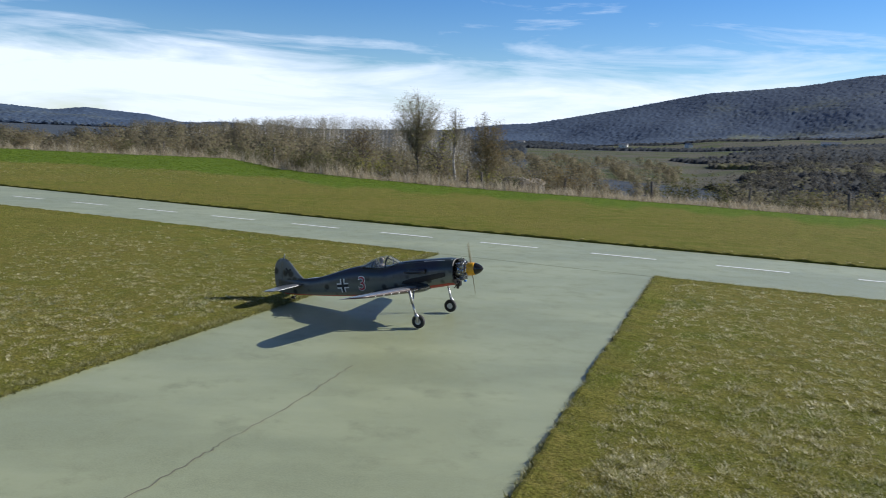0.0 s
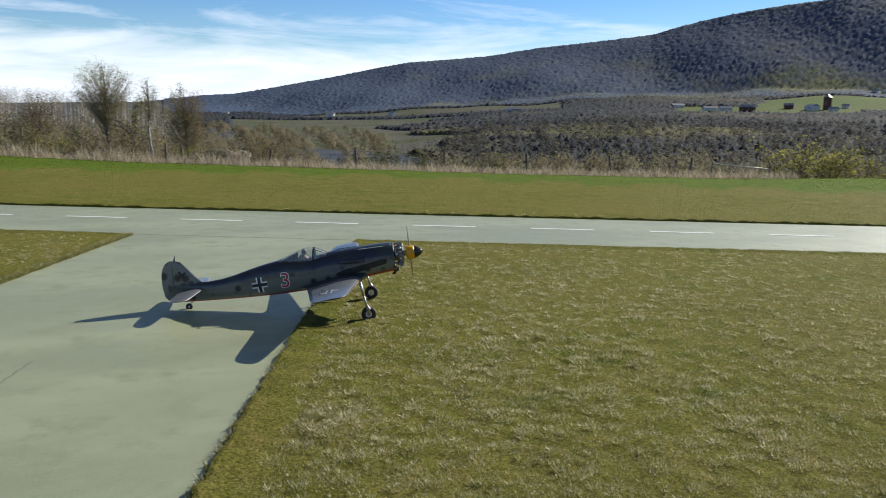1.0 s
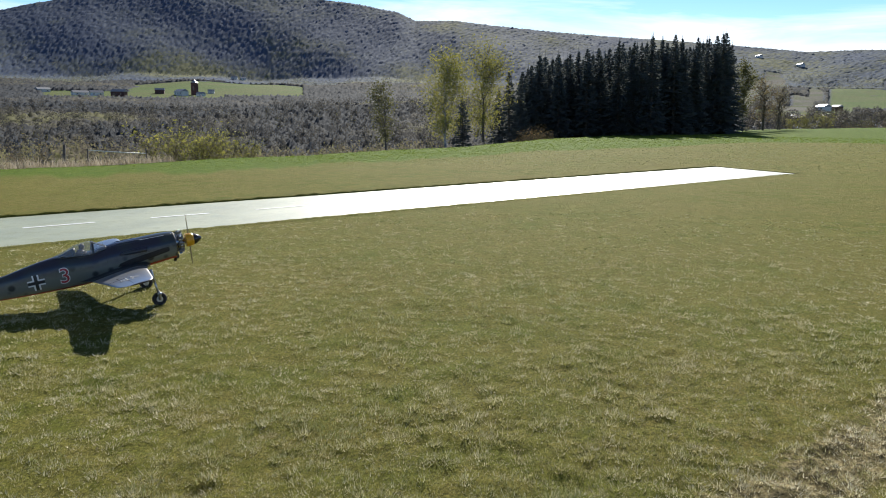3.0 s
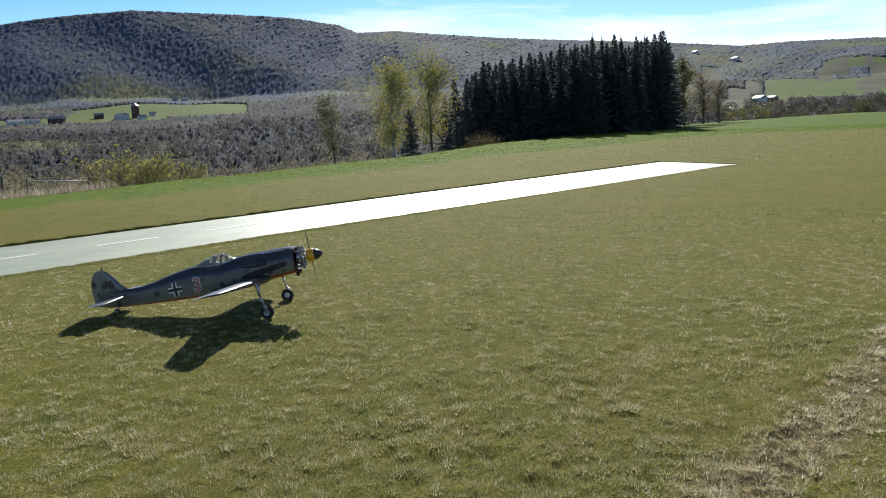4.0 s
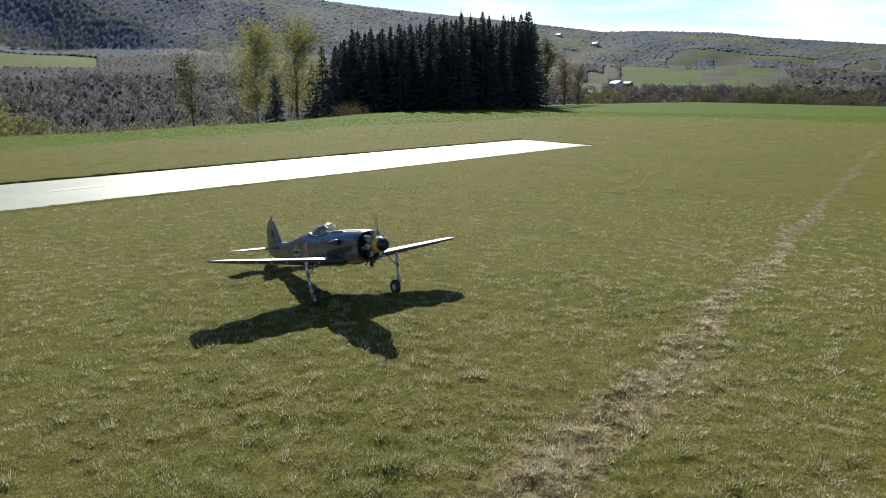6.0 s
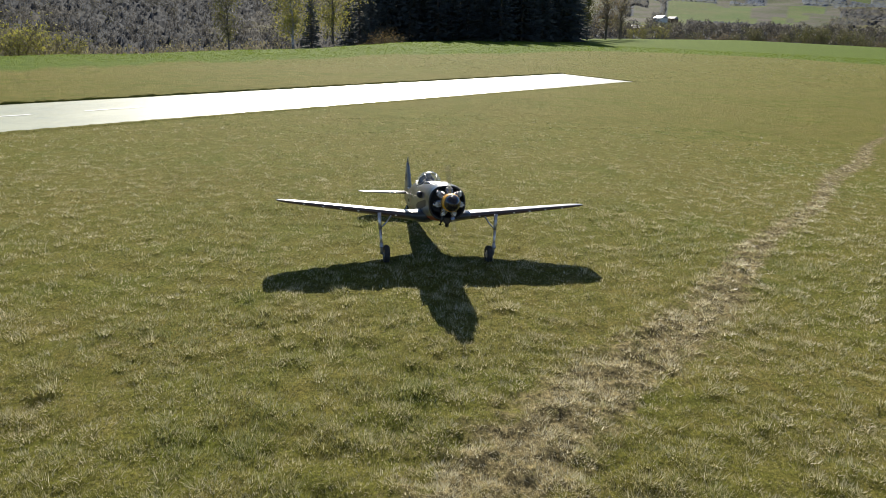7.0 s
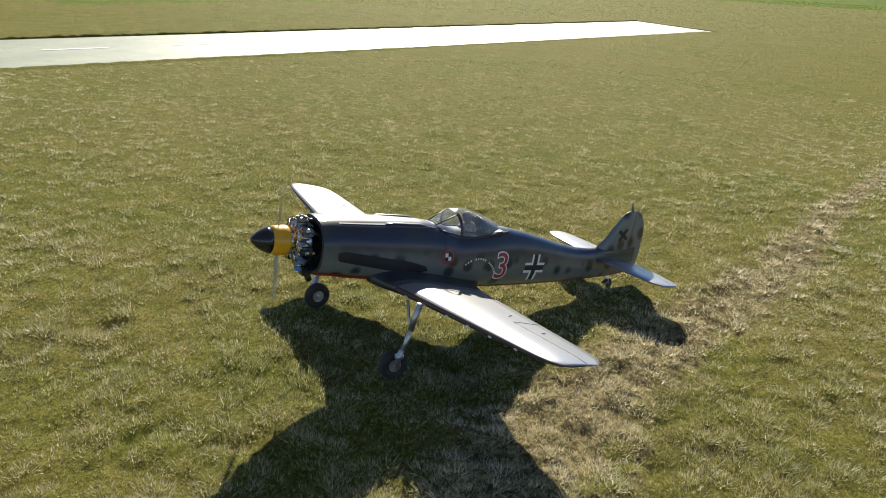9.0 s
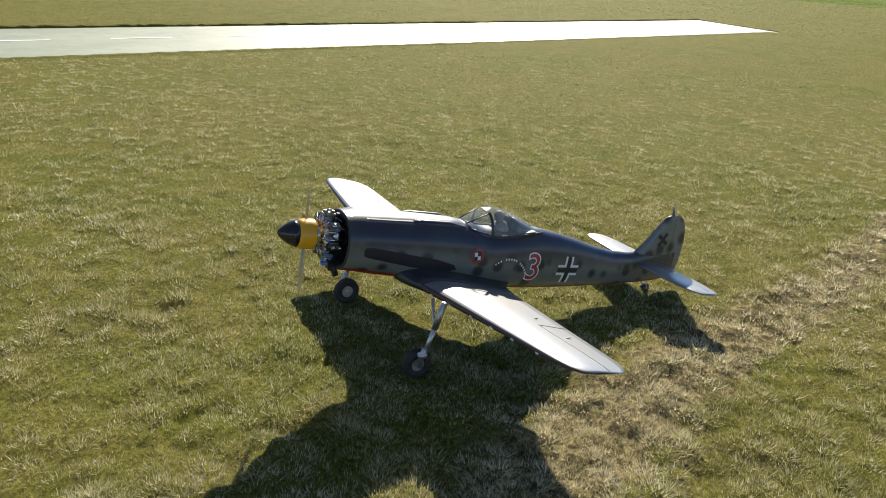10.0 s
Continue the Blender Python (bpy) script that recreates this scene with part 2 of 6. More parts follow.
GROUND = make_ground_material()
RUNWAY = make_runway_material()
CAMO = make_camouflage("slate and grey camouflage paint", 0.19)
PAINT_WHITE = plain("white road paint", (0.78, 0.79, 0.76), (0.6, 0.62, 0.58), 14, 0.6, bump=0.1)
WING_TOP = plain("semi-gloss wing paint", (0.145, 0.150, 0.158), (0.175, 0.180, 0.184), 5.0, 0.37, bump=0.02, spec=1.0)
for _n in [n for n in WING_TOP.node_tree.nodes if n.type == "BSDF_PRINCIPLED"]:
    _n.inputs["Coat Weight"].default_value, _n.inputs["Coat Roughness"].default_value = 1.0, 0.32
WING_DARK = plain("dull dark wing tone", (0.066, 0.040, 0.042), (0.050, 0.034, 0.036), 6.0, 0.40)
RED = plain("red belly paint", (0.36, 0.025, 0.02), (0.26, 0.02, 0.018), 20, 0.4)
BLACK = plain("matt black soot paint", (0.012, 0.012, 0.013), (0.025, 0.025, 0.026), 12, 0.55)
SOOT = plain("dull exhaust soot", (0.016, 0.015, 0.017), (0.030, 0.028, 0.028), 12, 0.5, spec=0.35)
SLATE = plain("dark slate fairing paint", (0.022, 0.028, 0.034), (0.036, 0.044, 0.046), 6, 0.32)
GLOSS_BLACK = plain("gloss black spinner paint", (0.010, 0.009, 0.012), (0.018, 0.016, 0.018), 12, 0.16)
YELLOW = plain("deep yellow paint", (0.72, 0.36, 0.015), (0.62, 0.30, 0.012), 10, 0.3)
MARK_WHITE = plain("marking white", (0.78, 0.78, 0.76), (0.66, 0.66, 0.64), 30, 0.4)
MARK_RED = plain("marking red", (0.40, 0.03, 0.045), (0.32, 0.03, 0.04), 30, 0.4)
CHROME = plain("polished metal", (0.62, 0.61, 0.60), (0.25, 0.25, 0.25), 60, 0.12, 1.0, rough2=0.35)
STEEL = plain("satin aluminium", (0.60, 0.61, 0.63), (0.45, 0.45, 0.47), 25, 0.46, 1.0)
MARK_GLOSS = plain("glossy marking white", (0.80, 0.80, 0.78), (0.70, 0.70, 0.68), 30, 0.27, spec=1.0)
DULL_METAL = plain("oiled cylinder metal", (0.33, 0.32, 0.31), (0.13, 0.13, 0.13), 60, 0.28, 1.0)
DARK_METAL = plain("dark engine metal", (0.035, 0.034, 0.034), (0.06, 0.055, 0.05), 40, 0.4, 0.6, bump=0.1)
RUBBER = plain("black rubber", (0.014, 0.014, 0.014), (0.03, 0.028, 0.026), 30, 0.75, bump=0.15)
PROP_WOOD = plain("pale varnished propeller blade", (0.40, 0.34, 0.22), (0.30, 0.25, 0.15), 12, 0.25)
BLUE_PART = plain("blue plastic box", (0.10, 0.25, 0.62), (0.08, 0.2, 0.5), 20, 0.4)
DOLL = plain("painted pilot figure", (0.26, 0.22, 0.18), (0.14, 0.10, 0.075), 60, 0.7)
GLASS = make_canopy_plastic("clear canopy plastic")
BARK = plain("grey-brown bark", (0.12, 0.10, 0.08), (0.06, 0.05, 0.04), 6, 0.9, bump=0.5)
BIRCH_BARK = plain("pale birch bark", (0.52, 0.50, 0.46), (0.10, 0.09, 0.08), 3.5, 0.8, bump=0.3)
POST_WOOD = plain("weathered fence post", (0.13, 0.11, 0.09), (0.07, 0.06, 0.05), 9, 0.9, bump=0.4)
EARTH = plain("bare earth and stones", (0.20, 0.17, 0.13), (0.10, 0.085, 0.065), 1.6, 0.95, bump=0.8)
GRASS = leafy("short field grass", [(0.096, 0.097, 0.029), (0.196, 0.196, 0.056), (0.33, 0.313, 0.112), (0.49, 0.45, 0.225), (0.77, 0.71, 0.50)], 0.42, 0.48, by="tuft", spec=0.5)
LUSH = leafy("greener field grass", [(0.075, 0.093, 0.023), (0.15, 0.176, 0.045), (0.25, 0.266, 0.088), (0.40, 0.39, 0.185), (0.66, 0.61, 0.41)], 0.42, 0.48, by="tuft", spec=0.5)
RIM_GREEN = leafy("fresh green rim grass", [(0.080, 0.122, 0.012), (0.115, 0.172, 0.016), (0.165, 0.222, 0.026), (0.21, 0.245, 0.045)], 0.58, 0.6, by="tuft", spec=0.3)
STRAW = leafy("bleached straw", [(0.20, 0.172, 0.078), (0.44, 0.392, 0.20), (0.69, 0.62, 0.38), (0.88, 0.82, 0.60)], 0.44, 0.48, by="tuft", spec=0.5)
TALL_STRAW = leafy("tall pale straw", [(0.22, 0.175, 0.115), (0.33, 0.27, 0.185), (0.44, 0.375, 0.27), (0.54, 0.47, 0.36)], 0.35, by="tuft")
NEEDLES = leafy("dark spruce needles", [(0.078, 0.092, 0.094), (0.090, 0.104, 0.098), (0.104, 0.116, 0.094)], 0.36, 0.9)
LEAF_YOUNG = leafy("young yellow-green leaves", [(0.17, 0.18, 0.04), (0.25, 0.24, 0.06), (0.33, 0.30, 0.09)], 0.5)
LEAF_OLIVE = leafy("sparse olive buds", [(0.075, 0.08, 0.03), (0.12, 0.12, 0.04), (0.17, 0.16, 0.06)], 0.4)
LEAF_RUST = leafy("rusty buds", [(0.13, 0.095, 0.045), (0.20, 0.14, 0.06), (0.22, 0.18, 0.07)], 0.45)
TWIGS = leafy("bare brown twigs", [(0.145, 0.122, 0.080), (0.185, 0.158, 0.102), (0.21, 0.182, 0.118), (0.18, 0.176, 0.085)], 0.5)
WOODS = leafy("mixed spring woods", [(0.046, 0.053, 0.060), (0.056, 0.060, 0.062), (0.072, 0.070, 0.066), (0.084, 0.078, 0.070), (0.095, 0.088, 0.070), (0.115, 0.115, 0.062), (0.19, 0.19, 0.065)], 0.36, 0.9, stand=.05)
# distance haze is put into these colours: bluer and paler than near woods
HAZED_WOODS = leafy("far wooded slopes with haze tint", [(0.072, 0.112, 0.200), (0.094, 0.136, 0.216), (0.118, 0.156, 0.208), (0.145, 0.174, 0.172), (0.21, 0.225, 0.12), (0.30, 0.29, 0.115)], 0.4, 0.95, by="crowns")
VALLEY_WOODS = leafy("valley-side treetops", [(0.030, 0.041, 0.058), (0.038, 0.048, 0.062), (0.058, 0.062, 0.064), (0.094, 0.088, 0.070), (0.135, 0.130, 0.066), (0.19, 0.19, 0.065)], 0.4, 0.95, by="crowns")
EDGE_TREES = leafy("budding treetops", [(0.110, 0.102, 0.088), (0.150, 0.134, 0.104), (0.180, 0.164, 0.108), (0.21, 0.205, 0.10), (0.27, 0.27, 0.10)], 0.48, 0.9, stand=.12)
# blue-grey haze is mixed into the darker birch tones
HAZED_BIRCH = leafy("far leafing woods with haze tint", [(0.120, 0.142, 0.166), (0.150, 0.166, 0.166), (0.190, 0.192, 0.150), (0.26, 0.25, 0.135)], 0.45, 0.95, stand=.008)
TWIG_PALE = leafy("pale twigs with first buds", [(0.24, 0.20, 0.14), (0.31, 0.27, 0.18), (0.34, 0.31, 0.19), (0.26, 0.25, 0.12)], 0.5)
WALL_WHITE = plain("white boarded wall", (0.6, 0.6, 0.58), (0.5, 0.5, 0.48), 0.8, 0.7)
WALL_RED = plain("dark red boarded wall", (0.085, 0.036, 0.030), (0.065, 0.028, 0.024), 0.8, 0.8)
ROOF = plain("grey metal roof", (0.26, 0.26, 0.27), (0.20, 0.20, 0.21), 0.5, 0.5)

# ---- building helpers ----


def mesh_of(name, verts, faces, material, smooth=False):
    me = bpy.data.meshes.new(name)
    me.from_pydata([tuple(v) for v in verts], [], [tuple(f) for f in faces])
    for m in material if isinstance(material, (list, tuple)) else [material]:
        me.materials.append(m)
    if smooth:
        me.polygons.foreach_set("use_smooth", [True] * len(me.polygons))
    me.update()
    return me


def big_mesh(name, verts, tris, material, smooth=False):
    """A large triangle mesh from arrays."""
    me = bpy.data.meshes.new(name)
    verts, tris = np.asarray(verts, np.float32), np.asarray(tris, np.int32)
    me.vertices.add(len(verts))
    me.vertices.foreach_set("co", verts.ravel())
    me.loops.add(tris.size)
    me.loops.foreach_set("vertex_index", tris.ravel())
    me.polygons.add(len(tris))
    me.polygons.foreach_set("loop_start", np.arange(0, tris.size, 3, dtype=np.int32))
    if smooth:
        me.polygons.foreach_set("use_smooth", np.ones(len(tris), bool))
    me.materials.append(material)
    me.update(calc_edges=True)
    return me


def part(name, bm, material, parent, label=""):
    """Links a bmesh (or mesh) as one mesh object under a thing or a part."""
    if isinstance(bm, bpy.types.Mesh):
        me = bm
    else:
        me = bpy.data.meshes.new(name)
        bm.to_mesh(me)
        bm.free()
        for m in material if isinstance(material, (list, tuple)) else [material]:
            me.materials.append(m)
    ob = new(name, me)
    ob.parent = parent
    if label:
        tagged(ob, label)
    return ob


def smooth_all(bm):
    for f in bm.faces:
        f.smooth = True
    return bm


def loft(bm, rings, cap=True, smooth=True):
    """Skins closed rings of equal length."""
    vs = [[bm.verts.new(p) for p in ring] for ring in rings]
    n = len(rings[0])
    for a, b in zip(vs, vs[1:]):
        for i in range(n):
            f = bm.faces.new((a[i], a[(i + 1) % n], b[(i + 1) % n], b[i]))
            f.smooth = smooth
    if cap:
        bm.faces.new(vs[0][::-1])
        bm.faces.new(vs[-1])
    return vs


def tube(bm, pts, radii, n=8, cap=True):
    """A round bar through points."""
    pts = [Vector(p) for p in pts]
    rings = []
    for i, p in enumerate(pts):
        d = (pts[min(i + 1, len(pts) - 1)] - pts[max(i - 1, 0)]).normalized()
        u = d.cross(Vector((0, 0, 1)) if abs(d.z) < 0.9 else Vector((1, 0, 0))).normalized()
        v = d.cross(u)
        r = radii[i] if isinstance(radii, (list, tuple)) else radii
        rings.append([p + r * (math.cos(2 * math.pi * k / n) * u + math.sin(2 * math.pi * k / n) * v) for k in range(n)])
    before = len(bm.faces)
    loft(bm, rings, cap)
    if n > 7:
        bm.faces.ensure_lookup_table()
        bmesh.ops.recalc_face_normals(bm, faces=bm.faces[before:])


def turned(bm, profile, n=24, axis="x", centre=(0, 0, 0)):
    """A body of revolution; profile of (along, radius)."""
    c = Vector(centre)
    rings = []
    for a, r in profile:
        ring = []
        for k in range(n):
            u, v = r * math.cos(2 * math.pi * k / n), r * math.sin(2 * math.pi * k / n)
            ring.append(c + Vector((a, u, v) if axis == "x" else (u, a, v) if axis == "y" else (u, v, a)))
        rings.append(ring)
    loft(bm, rings)
    bmesh.ops.recalc_face_normals(bm, faces=bm.faces)


def box(bm, lo, hi, bevel=0.0):
    g = bmesh.ops.create_cube(bm, size=1.0)
    for v in g["verts"]:
        v.co = Vector([lo[i] + (v.co[i] + 0.5) * (hi[i] - lo[i]) for i in range(3)])
    if bevel:
        bmesh.ops.bevel(bm, geom=list({e for v in g["verts"] for e in v.link_edges}), offset=bevel, segments=2, affect="EDGES")


def empty(name):
    ob = new(name)
    ob.empty_display_size = 0.1
    return ob


# ---- the lie of the land ----
# By bearing from the camera: how far the field reaches, and the heights beyond it.
BEAR = [-60, -30, -23, -15.5, -11.8, -7.7, 0, 9, 17, 25, 34, 42, 50, 55, 61.5, 66.5, 73, 82, 88, 97, 106, 125, 200, 300]
EDGE = [60, 56, 52, 50, 38, 33, 29.5, 27, 26, 25.5, 26, 27.5, 31, 33, 39, 44, 61, 102, 140, 175, 175, 150, 90, 60]
EDGE_EL = [-1.7, -1.68, -1.82, -1.87, -2.5, -2.85, -3.25, -3.5, -3.65, -3.75, -3.66, -3.5, -3.05, -2.9, -2.45, -2.2, -1.52, -0.94, -0.61, -0.32, -0.38, -0.6, -1, -1.6]
B2 = [-60, -25, -12, -4, 4, 10, 18, 26, 36, 46, 57, 64, 72, 82, 90, 98, 110, 130, 200, 300]
Z_NEAR = [-2, -2, -2, -4, -6, -9, -11, -12, -13, -14, -14, -13, -9, -4, -3, -3, -3, -2, 0, 0]
Z_LOW = [0, 0, 0, -4, -8, -12, -15, -17, -18, -18, -18, -16, -12, -7, -5, -5, -4, -2, 0, 0]
EL_430 = [0.2, 0.2, 0.3, -0.2, -0.9, -1.2, -1.4, -0.5, 0.0, -0.2, 0.4, 0.7, 0.5, 0.2, 0.0, 0.1, 0.2, 0.2, 0.2, 0.2]
EL_760 = [0.3, 0.3, 0.4, 0.1, -0.1, -0.1, 0.1, 0.7, 1.2, 1.3, 1.4, 1.7, 1.7, 1.3, 1.0, 1.0, 1.0, 0.8, 0.4, 0.4]
EL_1000 = [0.3, 0.4, 0.5, 0.3, 0.2, 0.3, 0.8, 1.5, 2.1, 2.3, 2.3, 2.4, 2.4, 2.2, 2.2, 2.1, 1.8, 1.0, 0.5, 0.5]
EL_1060 = [0.3, 0.4, 0.5, 0.35, 0.3, 0.45, 1.0, 1.7, 2.4, 2.6, 2.6, 2.7, 2.6, 2.4, 2.35, 2.2, 1.9, 1.1, 0.55, 0.55]
B3 = [-60, -30, -27, -25, -21, -19, -8, 0, 4.2, 6.3, 8.7, 12.5, 16.5, 18.5, 24.3, 28, 32, 36, 38, 41, 44, 48, 54.5, 58.4, 61.9, 63.1, 66, 69, 73, 77, 82, 87, 90, 93, 98, 101, 106, 125, 160, 300]
EL_SKY = [1.2, 1.25, 1.05, 1.3, 1.05, 0.6, 0.7, 1.0, 1.5, 1.65, 2.1, 2.85, 3.7, 4.1, 4.6, 5.2, 5.6, 6.05, 6.6, 7.25, 7.7, 8.1, 7.85, 7.6, 7.0, 6.45, 6.5, 6.15, 5.75, 5.4, 5.0, 4.5, 4.15, 4.2, 4.05, 3.7, 3.4, 2.2, 1, 1]
EL_SKY = [e + float(np.interp(b, [0, 20, 40, 100, 125], [0, .15, .4, .4, 0])) for b, e in zip(B3, EL_SKY)]
# where the brownish sward turns green
GREEN_B = [-30, -11.8, -8, 9, 30, 51, 54, 65, 74, 80, 88, 97, 107, 130]
GREEN_R = [38, 30, 26, 23.5, 22, 23.5, 26, 31, 41, 46, 64, 69, 64, 64]
SKY_R = 1400.0


def terrain(b, r):
    """Height of the ground at bearings b (degrees) and distances r (arrays alike)."""
    b, r = np.asarray(b, float), np.asarray(r, float)
    tan = lambda tab, grid=B2: np.tan(np.radians(np.interp(b, grid, tab)))
    re = np.interp(b, BEAR, EDGE)
    ze = np.clip(1.65 + re * np.tan(np.radians(np.interp(b, BEAR, EDGE_EL))), -0.15, 1.2)
    nodes = [np.zeros_like(b), 0.5 * re, re, re + 5, re + 40, np.maximum(210, re + 80), 430, 760, 1000, 1060, SKY_R, 4600]
    heights = [0 * b, 0 * b, ze, ze - 0.7, np.interp(b, B2, Z_NEAR), np.interp(b, B2, Z_LOW), 430 * tan(EL_430), 760 * tan(EL_760),
               1000 * tan(EL_1000), 1060 * tan(EL_1060), SKY_R * tan(EL_SKY, B3) - 2, SKY_R * tan(EL_SKY, B3) + 20]
    z = np.zeros_like(b)
    for i in range(len(nodes) - 1):
        a, c = nodes[i] + 0 * b, nodes[i + 1] + 0 * b
        m = (r >= a) & (r <= c)
        f = np.clip((r - a) / np.maximum(c - a, 1e-6), 0, 1)
        if i in (1, 3, 4):
            f = f * f * (3 - 2 * f)
        z = np.where(m, heights[i] * (1 - f) + heights[i + 1] * f, z)
    rough = np.clip((r - 800) / 500, 0, 1) * 0.8
    z = z + rough * (6 * np.sin(b * 0.45 + r * 0.012) + 3 * np.sin(b * 1.1 - r * 0.02)) * np.clip((SKY_R - r) / 250, 0, 1)
    return z


def ground_at(b, r):
    return float(terrain(np.array([float(b)]), np.array([float(r)]))[0])


def place(b, r):
    """The point of the ground at a bearing and distance."""
    return Vector((r * math.sin(radians(b)), r * math.cos(radians(b)), ground_at(b, r)))


# the runway's own axes: along it and away from the camera
ALONG, AWAY = Vector((0.9188, -0.3947, 0)), Vector((0.3947, 0.9188, 0))


def on_site(a, d, z=0.0):
    return ALONG * a + AWAY * d + Vector((0, 0, z))


def meadow_mask(b, r):
    v = ((b > 43.4 + 0.3 * np.sin(r * .05)) & (b < 55) & (r > 745) & (r < 985 - 6 * np.abs(b - 51)))
    e = ((b > 91.5) & (b < 101.5) & (r > 640) & (r < 1000)) | ((b > 87) & (b < 93) & (r > 480) & (r < 640)) | ((b > 95) & (b < 104) & (r > 1110) & (r < 1170))
    n = (b > 38) & (b < 49.5) & (r > 690) & (r < 815)
    return v | e | n


def bare_mask(b, r):
    return ((b > 6) & (b < 20 + 2.6 * np.sin(r * .019) + 1.2 * np.sin(r * .061)) & (r > 330) & (r < 780)) | ((b > 11) & (b < 30) & (r > 820) & (r < 960)) | ((b > 84) & (r > 500) & (r < 1180) & (np.sin(b * 0.55 + r * 0.004) + np.sin(b * 1.7 - r * 0.009) + 0.6 * np.sin(b * 3.9 + r * 0.02) > 0.5))


def dry_strip(x, y):
    """The bleached strip of scuffed grass that runs past the camera: 1 in its middle."""
    px, py = np.asarray(x) - 2.2, np.asarray(y) - 0.33
    ux, uy = 0.938, -0.347
    s = px * ux + py * uy
    o = -px * uy + py * ux
    half = 0.20 + 0.05 * np.sin(s * 0.8) + 0.30 * np.exp(-np.maximum(s, 0) / 2.2)
    return np.clip(1.25 - np.abs(o - 0.06 * np.sin(s * 1.7)) / half, 0, 1) * np.clip((s + 0.9) / 0.6, 0, 1)


def lumpy(x, y, size, seed):
    """Smooth random lumps between 0 and 1 of about the given size."""
    g = np.random.RandomState(seed).rand(128, 128)
    total, amp = 0.0, 0.0
    for o, a in ((1.0, 1.0), (2.3, .5)):
        u, v = np.asarray(x) * o / size + 500.3, np.asarray(y) * o / size + 500.7
        i, j = np.floor(u).astype(int), np.floor(v).astype(int)
        f, h = u - i, v - j
        f, h = f * f * (3 - 2 * f), h * h * (3 - 2 * h)
        p = lambda a0, b0: g[(i + a0) % 128, (j + b0) % 128]
        total = total + a * ((p(0, 0) * (1 - f) + p(1, 0) * f) * (1 - h) + (p(0, 1) * (1 - f) + p(1, 1) * f) * h)
        amp += a
    return total / amp


def tarmac_gap(x, y):
    """Metres from the nearest edge of runway and taxiway; negative on them."""
    a, d = x * ALONG.x + y * ALONG.y, x * AWAY.x + y * AWAY.y
    left, right = -4.36 - 0.04 * np.clip(d - 3.3, -3, 7.3), -1.19 - 0.047 * np.clip(d - 3.2, -2, 7.3)
    taxi = np.maximum(np.maximum(left - a, a - right), d - 10.6)
    far = np.interp(a, [-75, -20, -8, 3, 25], [14.4, 14.0, 13.5, 13.62, 13.85])
    return np.minimum(taxi, np.maximum(np.maximum(10.5 - d, d - far), a - 25.2))


def turf(x, y):
    """Height of the uneven sward over the level of the field."""
    x, y = np.asarray(x, float), np.asarray(y, float)
    r = np.hypot(x, y)
    f = np.clip((tarmac_gap(x, y) - .08) / .35, 0, 1)
    strip = dry_strip(x, y)
    low = (lumpy(x, y, .45, 31) - .5) * .016
    knots = (lumpy(x, y, .13, 32) - .5) * (.026 + .022 * strip) + (lumpy(x, y, .06, 33) - .5) * (.018 + .014 * strip)
    return f * f * (3 - 2 * f) * (.020 + low + knots * np.clip((10 - r) / 4, 0, 1) * np.clip((r - .7) / .9, 0, 1)) * np.clip((30 - r) / 8, 0, 1)


def build_ground():
    rs = np.concatenate([[0.0], np.geomspace(0.4, 1.5, 12), np.geomspace(1.52, 10, 235), np.arange(10.15, 20, 0.2), np.geomspace(20, 120, 70), np.geomspace(123, 700, 50), np.arange(715, 1500, 11), [1600, 1900, 2500, 3400, 4600]])
    bs = np.concatenate([np.arange(-45, 120, 0.45), np.arange(120, 315, 4.0)])
    B, Rr = np.meshgrid(bs, rs)
    B2d = np.where(B > 300, B - 360, B)
    Z = terrain(np.where(B > 300, 300, B), Rr)
    w = np.clip((B - 300) / 15, 0, 1)
    Z = Z * (1 - w) + terrain(np.full_like(B, -45.0), Rr) * w
    X, Y = Rr * np.sin(np.radians(B)), Rr * np.cos(np.radians(B))
    Z = Z + turf(X, Y)
    nr, nb = B.shape
    idx = np.arange(nr * nb).reshape(nr, nb)
    nxt = np.roll(idx, -1, axis=1)
    a, b2, c, d = idx[:-1], nxt[:-1], nxt[1:], idx[1:]
    tris = np.concatenate([np.stack([a, c, b2], -1).reshape(-1, 3), np.stack([a, d, c], -1).reshape(-1, 3)])
    me = big_mesh("ground", np.stack([X, Y, Z], -1).reshape(-1, 3), tris[:, ::1], GROUND, True)
    re = np.interp(B2d, BEAR, EDGE)
    gre = np.interp(B2d, GREEN_B, GREEN_R)
    n2 = 1.5 * np.sin(B2d * 0.9) + 0.8 * np.sin(B2d * 2.7)
    green = np.clip((Rr - gre - n2 * 0.5) / 3.5 + 0.5, 0, 1) * (Rr < re + 3)
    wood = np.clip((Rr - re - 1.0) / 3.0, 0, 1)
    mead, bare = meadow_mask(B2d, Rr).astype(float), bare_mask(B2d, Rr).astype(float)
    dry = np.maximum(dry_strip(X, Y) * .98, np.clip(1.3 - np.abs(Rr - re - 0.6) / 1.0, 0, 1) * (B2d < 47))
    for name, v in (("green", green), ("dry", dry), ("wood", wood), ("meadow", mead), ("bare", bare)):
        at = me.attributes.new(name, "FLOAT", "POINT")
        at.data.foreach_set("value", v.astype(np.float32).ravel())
    tagged(new("ground", me), "mown olive-green airfield grass running out to wooded valley slopes", "ground", kind="structure")


build_ground()

